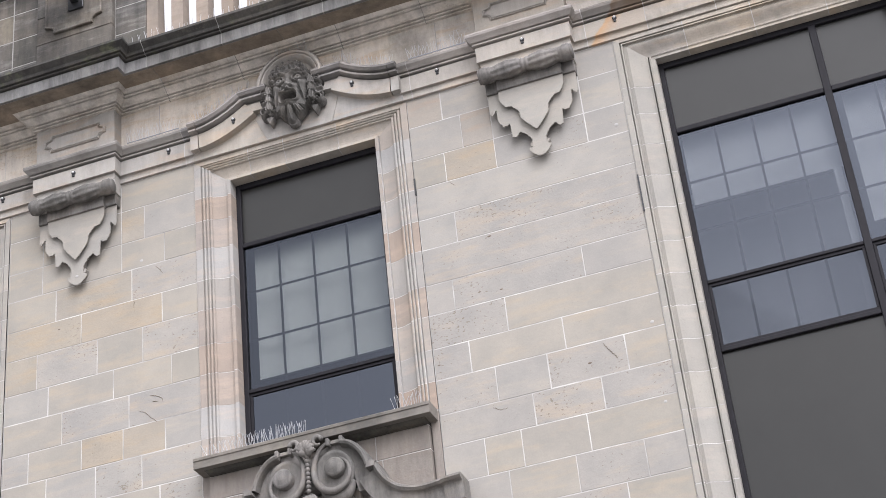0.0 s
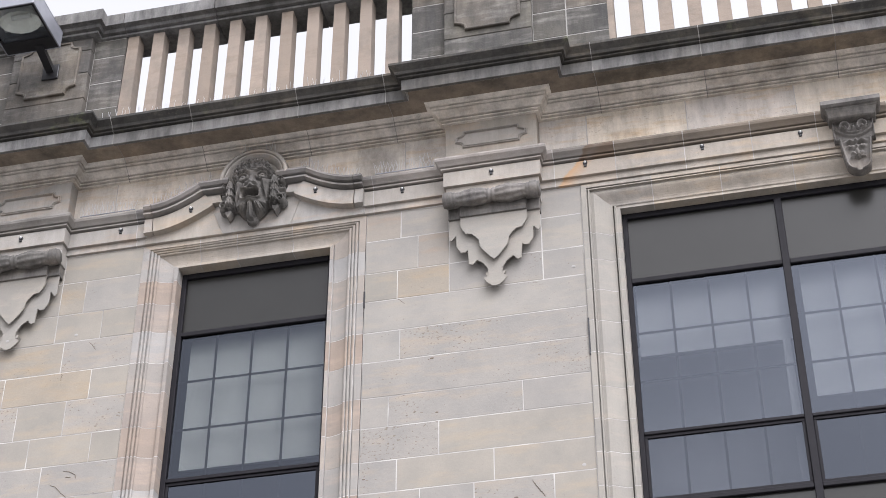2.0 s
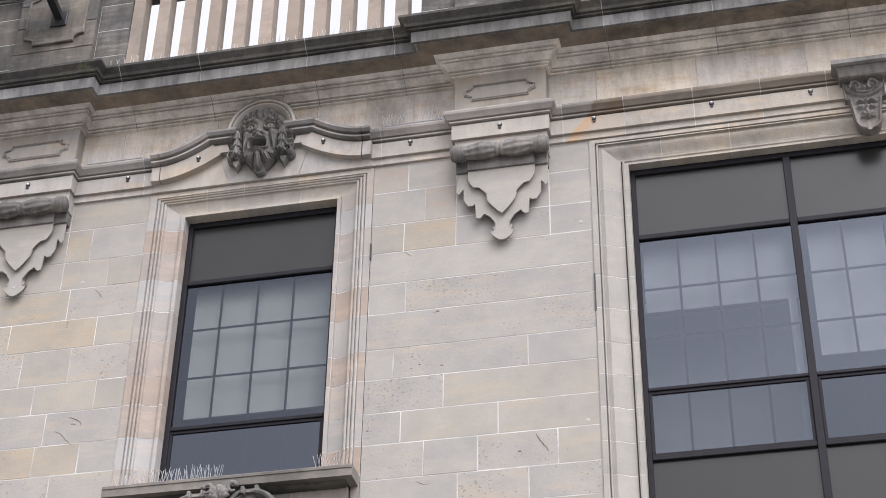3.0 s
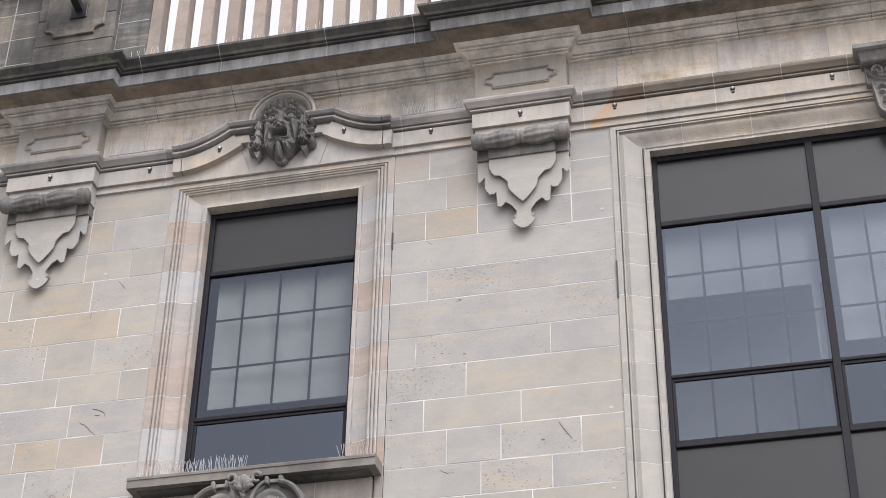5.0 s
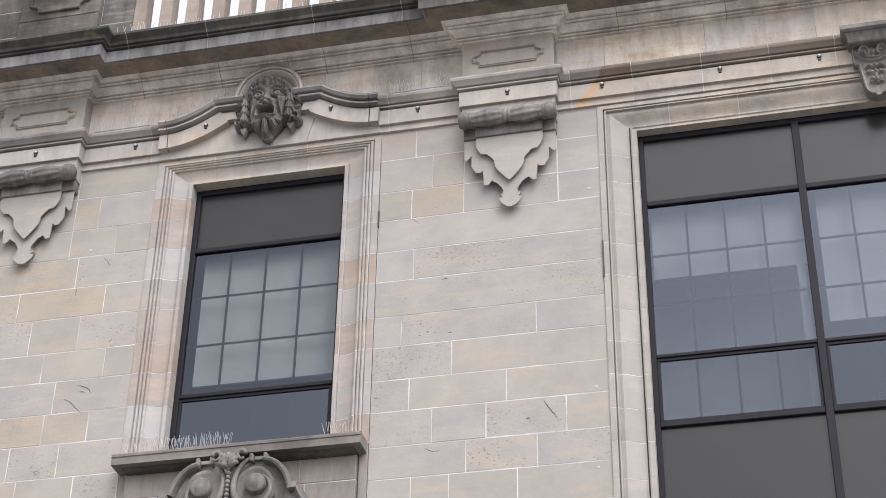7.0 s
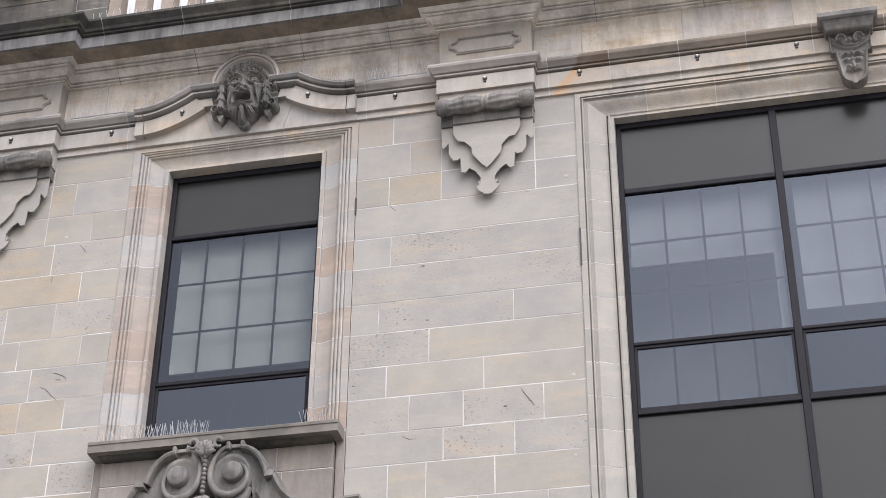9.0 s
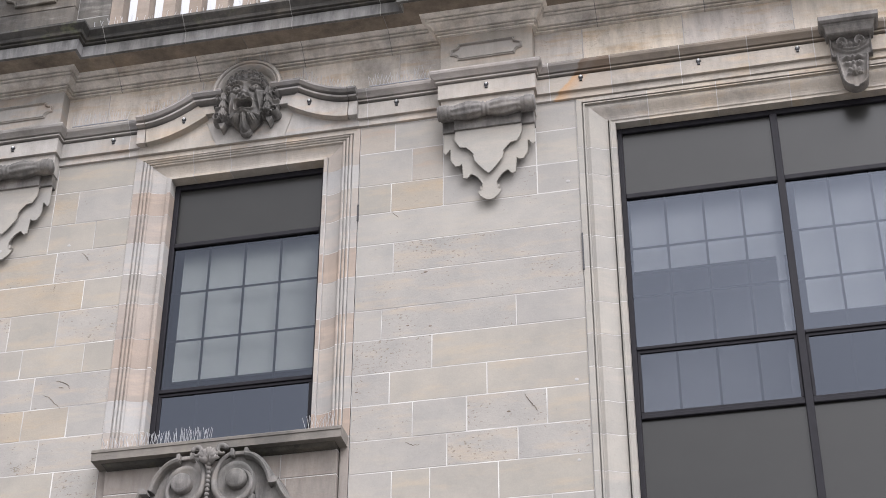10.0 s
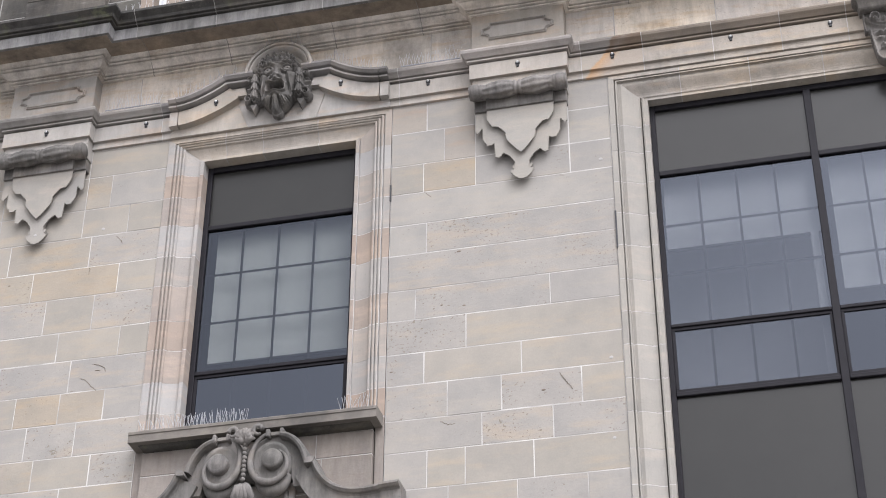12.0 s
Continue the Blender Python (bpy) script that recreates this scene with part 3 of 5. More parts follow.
surround(0, 0.870, SMALL_PROF, 6.94, [-0.42, -0.13, 0.30], [6.95, 7.16, 7.40, 7.66, 7.90, 8.19, 8.44, 8.707, 8.955, 9.16], M_JAMB, "moulded pink and buff sandstone surround of the small window")
for cx in (-BIG, BIG):
    surround(cx, BIG_HALF + 0.268, BIG_PROF, 4.6, [-1.45, -0.96, -0.45, 0.45, 0.96, 1.45], [4.6, 4.9, 5.2, 5.5, 5.75, 6.02, 6.28, 6.53, 6.79, 7.03, 7.28, 7.53, 7.78, 8.05, 8.31, 8.57, 8.83, 9.06], M_BIG_JAMB, "moulded pale sandstone surround of the great window")


# ---- windows ----
def window_light(parent, x0, x1, z0, z1, kind_of, muntin_x=(), muntin_z=(), sash=0.0, pane_glass=None):
    """One light between frame bars: a pane or an opaque panel."""
    y = FRAME_Y + 0.012
    if kind_of == "panel":
        part("spandrel_panel", box(x0, x1, y + 0.004, y + 0.02, z0, z1), M_PANEL, parent, "matt grey opaque panel")
        return
    if sash:
        fr = bmesh.new()
        s = sash
        for d in ((x0, x1, z1 - s, z1), (x0, x1, z0, z0 + s), (x0, x0 + s, z0 + s, z1 - s), (x1 - s, x1, z0 + s, z1 - s)):
            add_box(fr, d[0] + 0.001, d[1] - 0.001, FRAME_Y + 0.002, FRAME_Y + 0.03, d[2], d[3], 0.002)
        parent = part("sash", fr, M_FRAME, parent)
    pane = part("pane", box(x0 + sash * 0.5, x1 - sash * 0.5, y, y + 0.006, z0 + sash * 0.5, z1 - sash * 0.5), pane_glass or (M_GLASS_LOW if sash else M_GLASS), parent)
    pane.visible_shadow = False
    pane.data.materials.append(M_CLEAR)
    for face in pane.data.polygons:
        face.material_index = 0 if face.normal.y < -0.5 else 1
    for mx in muntin_x:
        part("glazing_bar", box(mx - 0.008, mx + 0.008, y + 0.010, y + 0.017, z0, z1), M_MUNTIN, parent)
    for mz in muntin_z:
        part("glazing_bar", box(x0, x1, y + 0.011, y + 0.016, mz - 0.008, mz + 0.008), M_MUNTIN, parent)


def bar(parent, name, x0, x1, z0, z1, proud=0.0):
    part(name, box(x0, x1, FRAME_Y - 0.008 - proud * 0.4, FRAME_Y + 0.06, z0, z1, 0.004), M_FRAME, parent)


def small_window():
    w = tagged(thing("window_1", "small dark-framed window with grey head panel and small panes", "window", kind="structure"))
    s = SMALL
    bar(w, "frame_side", -s, -s + 0.038, 6.94, HEAD)
    bar(w, "frame_side", s - 0.038, s, 6.94, HEAD)
    bar(w, "frame_head", -s + 0.038, s - 0.038, HEAD - 0.045, HEAD)
    bar(w, "transom", -s + 0.038, s - 0.038, 8.708, 8.745, 0.006)
    bar(w, "transom", -s + 0.038, s - 0.038, 7.492, 7.522, 0.006)
    bar(w, "frame_foot", -s + 0.038, s - 0.038, 6.94, 7.0)
    x0, x1 = -s + 0.038, s - 0.038
    window_light(w, x0, x1, 8.745, HEAD - 0.045, "panel")
    window_light(w, x0, x1, 7.522, 8.708, "glass", (-0.277, -0.004, 0.265), (7.925, 8.328), pane_glass=M_GLASS_SMALL)
    window_light(w, x0, x1, 7.0, 7.492, "glass", (-0.277, -0.004, 0.265), (), 0.022, M_GLASS_BLUE)


def big_window(cx, number):
    w = thing("window_%d" % number, "great dark-framed window with mullions, grey panels and small panes", "window", kind="structure", at=(cx, 0, 0))
    h = BIG_HALF
    mull = (-0.590, 0.590)
    bar(w, "frame_side", -h, -h + 0.036, 4.6, HEAD)
    bar(w, "frame_side", h - 0.036, h, 4.6, HEAD)
    bar(w, "frame_head", -h + 0.036, h - 0.036, HEAD - 0.045, HEAD)
    for m in mull:
        bar(w, "mullion", m - 0.026, m + 0.026, 4.6, HEAD - 0.045, 0.012)
    edges = [-h + 0.036, mull[0] - 0.026, mull[0] + 0.026, mull[1] - 0.026, mull[1] + 0.026, h - 0.036]
    for i in range(3):
        x0, x1 = edges[2 * i], edges[2 * i + 1]
        bar(w, "transom", x0, x1, 8.660, 8.700, 0.004)
        bar(w, "transom", x0, x1, 7.437, 7.462, 0.004)
        bar(w, "transom", x0, x1, 6.925, 6.957, 0.004)
        bar(w, "transom", x0, x1, 5.5, 5.55, 0.004)
        window_light(w, x0, x1, 8.700, HEAD - 0.045, "panel")
        step = (x1 - x0) / 4
        window_light(w, x0, x1, 7.462, 8.660, "glass", [x0 + step * k for k in (1, 2, 3)], (7.865, 8.255))
        window_light(w, x0, x1, 6.957, 7.437, "glass", [x0 + step * k for k in (1, 2, 3)], (), 0.022)
        window_light(w, x0, x1, 5.55, 6.925, "panel")
        window_light(w, x0, x1, 4.6, 5.5, "panel")


small_window()
big_window(BIG, 2)
big_window(-BIG, 3)


def blind(x0, x1, z0, z1, label, y=0.217):
    e = thing("roller_blind", label, "blind", "window blinds")
    part("cloth", box(x0, x1, y - 0.002, y + 0.002, z0, z1), M_BLIND, e)
    rod = add_tube(bmesh.new(), [(x0, y, z0), (x1, y, z0)], 0.011, 8)
    part("bottom_bar", rod, M_MUNTIN, e)
    roll = add_tube(bmesh.new(), [(x0 - 0.015, y + 0.033, z1), (x1 + 0.015, y + 0.033, z1)], 0.025, 10)
    part("roller", roll, M_MUNTIN, e)


blind(-0.50, 0.575, 7.62, 8.86, "pale grey roller blind drawn down behind the small window")
blind(2.785, 3.86, 8.095, 8.86, "pale grey roller blind half drawn behind the great window")
blind(2.70, 3.76, 6.70, 8.45, "pale grey cloth hung deep inside the great window", 0.62)
blind(3.915, 4.98, 7.625, 8.86, "pale grey roller blind drawn low behind the great window")
blind(5.10, 6.05, 7.9, 8.86, "pale grey roller blind half drawn behind the great window")
blind(-6.05, -5.10, 7.66, 8.86, "pale grey roller blind drawn low behind the great window")
blind(-4.95, -3.95, 7.66, 8.86, "pale grey roller blind drawn low behind the great window")
blind(-3.75, -2.80, 7.66, 8.86, "pale grey roller blind drawn low behind the great window")

for x in (3.742, 4.952, -3.81, -5.02):
    tagged(part("window_lining", box(x, x + 0.055, 0.20, 0.26, 5.6, 8.1, 0.003), M_BLIND), "pale painted lining post inside the great window", "lining", "window linings")

# ---- sill ----
sill = thing("window_sill", "weathered projecting stone sill with a moulded edge", "sill", kind="structure")
sp = [(0.10, 6.955), (-0.165, 6.948), (-0.172, 6.940), (-0.172, 6.922), (-0.166, 6.919), (-0.166, 6.866), (-0.118, 6.864), (-0.112, 6.860), (-0.100, 6.852), (-0.088, 6.846), (-0.062, 6.842), (0.05, 6.842)]
ends = [(0.86 if i < 6 else 0.86 - 0.172 - y) for i, (y, z) in enumerate(sp)]
ring = [(side * max(0.79, e), y, z) for side in (-1, 1) for e, (y, z) in zip(ends, sp)]
half = len(sp)
# under_mould borrows the dark cornice stone to paint in the sill's shade
for name, keep, material in (("sill_stone", [0, 1, 2, 3, 4, 5], M_SILL), ("under_mould", [6, 7, 8, 9, 10, 11], M_CORNICE)):
    rows = [[ring[i] for i in keep], [ring[half + i] for i in keep]]
    if name == "sill_stone":
        rows = [r + [(r[-1][0], 0.10, r[-1][2])] for r in rows]
    else:
        rows = [r + [(r[0][0], 0.05, r[0][2])] for r in rows]
    part(name, add_loft(bmesh.new(), rows), material, sill)
# ---- carved window head: swan-necked hood, tympanum, arch and mask ----
def hood_z(x):
    s = min(1.0, max(0.0, (0.80 - abs(x)) / 0.37))
    return 9.788 + 0.150 * s ** 1.7


hood = thing("window_hood", "grey sandstone window head with swan-necked moulding and arched centre", "pediment")



def hood_section(x, prof, upright=False):
    d = 0 if upright else (hood_z(x + 0.004) - hood_z(x - 0.004)) / 0.008
    n = Vector((d, -1)).normalized()
    return [(max(-0.86, min(0.86, x + n.x * o)), y, hood_z(x) + n.y * o) for o, y in prof]


HOOD_CAP = [(-0.012, 0.03), (0.0, -0.130), (0.006, -0.152), (0.026, -0.156), (0.044, -0.138), (0.048, -0.096), (0.061, -0.096), (0.063, -0.126), (0.077, -0.124), (0.079, -0.060), (0.095, -0.060), (0.095, 0.03)]
HOOD_FASCIA = [(0.0952, 0.03), (0.0952, -0.060), (0.097, -0.086), (0.224, -0.086), (0.227, -0.032), (0.236, -0.030), (0.236, 0.03)]
for side in (-1, 1):
    for a, b, n in ((0.86, 0.795, 3), (0.795, 0.44, 16), (0.43, 0.19, 4)):
        xs = [a + (b - a) * i / n for i in range(n + 1)]
        xs[0], xs[-1] = xs[0] - 0.002, xs[-1] + 0.002
        part("hood_cap", add_loft(bmesh.new(), [hood_section(side * x, HOOD_CAP, a < 0.44) for x in xs]), M_CAP, hood)
        if a > 0.44:
            part("hood_fascia", add_loft(bmesh.new(), [hood_section(side * x, HOOD_FASCIA) for x in xs]), M_TRIM, hood)
for side in (-1, 1):
    z = hood_z(0.44) - 0.098
    part("hood_fascia", add_prism(bmesh.new(), [(side * x, zz) for x, zz in ((0.425, z), (0.27, z), (0.25, 9.765), (0.33, 9.762), (0.362, 9.752))], -0.079, 0.02), M_TRIM, hood)
backing = [(-0.855, 9.494), (0.855, 9.494)] + [(0.855 - 1.71 * k / 40, hood_z(0.855 - 1.71 * k / 40) - 0.03) for k in range(41)]
part("mortar", add_prism(bmesh.new(), backing, -0.024, 0.03), M_TRIM, hood)


def tympanum_stone(low, high):
    """A stone between two slanting joints; each is given by its x at the foot and at the top."""
    n = 12
    tops = [high[0] + (high[1] - high[0]) * i / n for i in range(n + 1)]
    pts = [(low[0], 9.496), (low[1], 9.496)] + [(x, max(9.60, hood_z(x) - 0.06)) for x in reversed(tops)]
    return add_prism(bmesh.new(), pts, -0.030, 0.02)


for lo, hi in (((-0.86, -0.245), (-0.86, -0.40)), ((-0.240, 0.290), (-0.395, 0.395)), ((0.295, 0.86), (0.40, 0.86))):
    part("tympanum_stone", tympanum_stone(lo, hi), M_TRIM, hood)
ARCH_C, ARCH_R = 9.912, 0.272
prof = [(0.000, 0.03), (0.000, -0.135), (0.006, -0.152), (0.020, -0.158), (0.030, -0.150), (0.032, -0.132), (0.037, -0.132), (0.040, -0.142), (0.047, -0.138), (0.060, -0.118), (0.072, -0.094), (0.080, -0.070), (0.080, 0.03)]
arch = []
for k in range(33):
    a = math.pi * k / 32
    arch.append([(0.008 - (ARCH_R - w) * math.cos(a), y, ARCH_C + (ARCH_R - w) * math.sin(a)) for w, y in prof])
part("arch_moulding", add_loft(bmesh.new(), arch), M_TRIM, hood, smooth=False)
disc = [(0.008 + 0.216 * math.cos(2 * math.pi * k / 40), ARCH_C + 0.216 * math.sin(2 * math.pi * k / 40)) for k in range(40)]
part("niche_plate", add_prism(bmesh.new(), disc, -0.075, 0.02), M_WALL, hood)


def bump2(u, v, cu, cv, su, sv):
    return math.exp(-((u - cu) / su) ** 2 - ((v - cv) / sv) ** 2)


CURLS = [(0.52 * math.sin(a), 0.52 + 0.37 * math.cos(a), 0.092) for a in [math.radians(-100 + 22.2 * k) for k in range(10)]]
CURLS += [(0.36 * math.sin(a), 0.55 + 0.22 * math.cos(a), 0.075) for a in [math.radians(-75 + 30 * k) for k in range(6)]]


def face_half(v):
    """Half width of the carved face at each height."""
    if v > 0.45:
        return 0.57 * math.sqrt(max(0.0, 1 - ((v - 0.45) / 0.48) ** 2))
    if v > -0.35:
        return 0.47 + 0.10 * (v + 0.35) / 0.80
    return max(0.0, 0.47 * (1 - ((-0.35 - v) / 0.52) ** 1.9))


def mask_height(u, v):
    """Relief of the carved head, u and v from -1 to 1."""
    au = abs(u)
    w = face_half(v)
    h = 0.0
    if au < 0.78 and -0.45 < v < 0.42:                                     # block behind the husks
        h = 0.040
    if w > 0.02 and au < w:
        e = 1 - (au / w) ** 2
        h = 0.070 + 0.050 * e ** 0.45
        if v < -0.55:
            h -= 0.055 * min(1.0, (-0.55 - v) / 0.4)
        arch = v - 0.535 - 0.10 * math.sin(au * 5.2)                       # knitted brows
        h += 0.026 * math.exp(-(arch / 0.045) ** 2) * math.exp(-((au - 0.27) / 0.20) ** 4)
        h -= 0.034 * bump2(au, v, 0.30, 0.42, 0.17, 0.10)                  # sockets
        q = math.hypot((au - 0.30) / 0.125, (v - 0.400) / 0.095)
        if q < 1:
            h += 0.040 * math.sqrt(1 - q * q)
            h -= 0.020 * bump2(au, v, 0.30, 0.40, 0.035, 0.030)
        h += 0.026 * math.exp(-((q - 1.28) / 0.17) ** 2)                   # lids
        h -= 0.012 * math.exp(-((q - 1.75) / 0.16) ** 2) * (1 if v < 0.42 else 0.3)
        h += 0.032 * bump2(u, v, 0, 0.30, 0.075, 0.17) + 0.038 * bump2(u, v, 0, 0.150, 0.110, 0.070)   # nose
        h += 0.036 * bump2(au, v, 0.135, 0.125, 0.060, 0.050)
        h += 0.034 * bump2(au, v, 0.40, 0.19, 0.10, 0.10)                  # cheeks
        fold = au - 0.30 - 0.22 * (0.14 - v)                               # fold from nose to chin
        h -= 0.036 * math.exp(-(fold / 0.030) ** 2) * bump2(0, v, 0, -0.06, 1, 0.26)
        h += 0.024 * math.exp(-((fold - 0.075) / 0.04) ** 2) * bump2(0, v, 0, -0.10, 1, 0.30)
        lip = v + 0.010 - 0.060 * math.cos(au * 11) * (au < 0.30)          # curled moustache
        h += (0.030 + 0.006 * math.sin(60 * au)) * math.exp(-(lip / 0.042) ** 2) * math.exp(-(au / 0.32) ** 6)
        m = (abs(u / (0.235 - 0.05 * v)) ** 3.6 + abs((v + 0.205) / 0.140) ** 3.6) ** (1 / 3.6)         # roaring mouth
        h += 0.030 * math.exp(-((m - 1.17) / 0.12) ** 2)
        if m < 1:
            h -= 0.110 * min(1.0, (1 - m) * 7)
            h += 0.060 * bump2(u, v, 0, -0.310, 0.13, 0.045)
            h += 0.045 * bump2(0, v, 0, -0.095, 1, 0.018) * (au < 0.17)
        h += 0.036 * bump2(u, v, 0, -0.405, 0.16, 0.045)                   # lower lip
        if v < -0.44:                                                      # beard in forked locks
            k = min(1.0, (-0.44 - v) / 0.06)
            ang = math.atan2(u, -v - 0.12)
            h += k * (0.056 * abs(math.cos(6.5 * ang)) - 0.030 + 0.008 * math.sin(52 * ang))
        h -= 0.010 * math.exp(-((v - 0.60 - 0.02 * math.cos(9 * u)) / 0.016) ** 2) * (au < 0.32)       # furrows
        h -= 0.010 * math.exp(-((v - 0.66 - 0.02 * math.cos(9 * u)) / 0.014) ** 2) * (au < 0.28)
    q = math.hypot(u / 0.105, (v + 0.80) / 0.085)                          # ball under the beard
    if q < 1:
        h = max(h, 0.055 + 0.034 * math.sqrt(1 - q * q))
    elif q < 1.5 and v < -0.75:
        h = max(h, 0.046)
    for cu, cv, r in CURLS:
        q = math.hypot(u - cu, (v - cv) * 0.9) / r
        if q < 1:
            turn = math.atan2(v - cv, u - cu)
            h = max(h, 0.088 + 0.050 * math.sqrt(1 - q * q) + 0.014 * math.cos(q * 11 - turn))
    # husk garlands hanging beside the face
    for top, tall in ((0.36, 0.27), (0.13, 0.27), (-0.11, 0.29)):
        f = (top - v) / tall
        if 0 < f < 1:
            half = 0.070 + 0.050 * f
            du = (au - 0.665) / half
            if abs(du) < 1:
                h = max(h, 0.060 + 0.056 * math.sqrt(1 - du * du) + 0.014 * f + 0.010 * math.cos(du * 9))
    for cu, cv, r in ((0.84, 0.26, 0.120), (0.845, -0.36, 0.150), (0.66, -0.42, 0.085), (0.52, -0.36, 0.080)):
        q = math.hypot(au - cu, v - cv) / r
        if q < 1:
            turn = math.atan2(v - cv, au - cu)
            h = max(h, 0.072 + 0.026 * math.cos(q * 9.5 - turn))
    if abs(au - 0.70) < 0.095 * (1 - max(0.0, (-0.56 - v) / 0.16)) and -0.72 < v < -0.50:
        h = max(h, 0.066)
    if 0.70 < au < 0.97 - 0.30 * abs(v + 0.02) and -0.26 < v < 0.16:         # leaf behind
        h = max(h, 0.046 + 0.012 * math.sin(34 * v))
    return h


def relief(name, fn, cx, cz, hw, hh, y0, nu, nv, material, parent=None):
    """A carved face laid out on a fine net, open where the relief is nought."""
    bm = bmesh.new()
    net = {}
    for j in range(nv + 1):
        for i in range(nu + 1):
            u, v = 2 * i / nu - 1, 2 * j / nv - 1
            net[i, j] = (fn(u, v), u, v)
    verts = {}

    def vert(i, j):
        if (i, j) not in verts:
            h, u, v = net[i, j]
            verts[i, j] = bm.verts.new((cx + u * hw, y0 - h, cz + v * hh))
        return verts[i, j]

    for j in range(nv):
        for i in range(nu):
            quad = ((i, j), (i + 1, j), (i + 1, j + 1), (i, j + 1))
            if max(net[q][0] for q in quad) > 0.004:
                bm.faces.new([vert(*q) for q in quad])
    return part(name, bm, material, parent, smooth=True)


mask = relief("carved_mask", mask_height, 0.004, 9.782, 0.262, 0.292, -0.045, 160, 184, M_CARVED)
tagged(mask, "dark weathered stone grotesque mask with open mouth", "carving")


# ---- keystones of the great windows ----
def keystone_width(v):
    if v > 0.30:
        return 0.94
    if v > -0.62:
        return 0.57 + 0.17 * (v + 0.62) / 0.92
    return 0.57 * math.sqrt(max(0.0, 1 - ((v + 0.62) / 0.38) ** 2))


def keystone_height(u, v):
    w = keystone_width(v)
    au = abs(u)
    if au >= w:
        return 0.0
    base = 0.016 + 0.022 * (v + 1) / 2
    h = base
    edge = w - au
    if v < 0.26:                                                   # raised rim running round the foot
        h += 0.012 if edge < 0.09 else -0.010
    else:
        h += 0.016 if edge < 0.07 else -0.006
    q = math.hypot(au - 0.40, (v - 0.74) * 1.15)                    # pair of volutes
    if q < 0.25:
        h = base + 0.018 + 0.014 * math.cos(q * 28)
    h += 0.034 * bump2(u, v, 0, 0.70, 0.10, 0.12)
    swag = v - 0.42 - 0.42 * au * au                                # swag of cloth
    if au < 0.86:
        h += (0.036 + 0.010 * math.sin(60 * swag)) * math.exp(-(swag / 0.085) ** 2)
    h += 0.036 * bump2(au, v, 0.26, 0.17, 0.17, 0.055) + 0.030 * bump2(u, v, 0, 0.20, 0.07, 0.07)
    h -= 0.022 * bump2(au, v, 0.22, 0.06, 0.22, 0.035)
    h += 0.040 * bump2(au, v, 0.27, -0.06, 0.14, 0.085) - 0.030 * bump2(au, v, 0.27, -0.05, 0.05, 0.035)
    h += 0.030 * bump2(u, v, 0, -0.06, 0.08, 0.10)
    r = math.hypot(u, (v + 0.46) * 1.2)                             # shell
    if v > -0.50 and r < 0.36:
        h += 0.026 * (1 - (r / 0.36) ** 4) + 0.010 * math.cos(9 * math.atan2(u, v + 0.56))
    h -= 0.020 * bump2(u, v, 0, -0.60, 0.26, 0.05)
    h += 0.040 * bump2(u, v, 0, -0.53, 0.085, 0.06)
    return h


def keystone(cx):
    e = thing("keystone", "carved grey stone keystone with volutes and shell above the window", "keystone", "keystones", at=(cx, 0, 0))
    cap = bmesh.new()
    add_loft(cap, [[(sx * w, y, z) for sx, y in ((-1, 0.02), (-1, -d), (1, -d), (1, 0.02))] for w, d, z in ((0.160, 0.140, 9.655), (0.162, 0.152, 9.662), (0.164, 0.166, 9.685), (0.172, 0.182, 9.706), (0.178, 0.186, 9.708), (0.178, 0.190, 9.716), (0.192, 0.206, 9.718), (0.205, 0.222, 9.730), (0.207, 0.224, 9.762), (0.17, 0.14, 9.785))])
    part("cap", cap, M_CARVED, e)
    body = bmesh.new()
    pts = [(keystone_width(v) * 0.152, 9.452 + 0.208 * v) for v in (1.0, 0.301, 0.299, 0.0, -0.3, -0.62, -0.74, -0.85, -0.93, -0.98, -0.999)]
    outline = pts + [(-x, z) for x, z in reversed(pts)]
    add_prism(body, outline, -0.056, 0.02)
    part("body", body, M_CARVED, e)
    relief("carving", keystone_height, 0, 9.452, 0.152, 0.208, -0.046, 72, 110, M_CARVED, e)
    return e


for cx in (-BIG, BIG):
    keystone(cx)

# ---- ornament below the sill: panel, broken hood, scrolls and leaf ----
under = thing("sill_apron", "grey sandstone panel with carved scrolls below the sill", "carving")
part("mortar", box(-0.80, 0.80, -0.038, 0.05, 5.62, 6.845), M_MORTAR, under)
for za, zb, xs in ((6.665, 6.843, (-0.805, -0.42, 0.42, 0.805)), (6.42, 6.665, (-0.805, -0.46, 0.46, 0.805)), (6.16, 6.42, (-0.805, 0.0, 0.805)), (5.90, 6.16, (-0.805, 0.0, 0.805)), (5.63, 5.90, (-0.805, 0.0, 0.805))):
    for a, b in zip(xs, xs[1:]):
        part("panel_stone", box(a + 0.003, b - 0.003, -0.042, 0.03, za + 0.003, zb - 0.003, 0.003), M_APRON_PANEL, under)
for side in (-1, 1):
    part("side_strip", box(*sorted((side * 0.808, side * 0.868)), -0.006, 0.05, 5.62, 6.94, 0.003), M_APRON_PANEL, under)
OX = 0.0


def band(path, prof, side):
    """Sweeps a moulding section along an edge in the plane of the wall."""
    out = []
    for i, (x, z) in enumerate(path):
        a, b = path[max(i - 1, 0)], path[min(i + 1, len(path) - 1)]
        d = Vector((b[0] - a[0], b[1] - a[1])).normalized()
        n = Vector((d.y, -d.x)) * side
        out.append([(x + n.x * o, y, z + n.y * o) for o, y in prof])
    return add_loft(bmesh.new(), out)


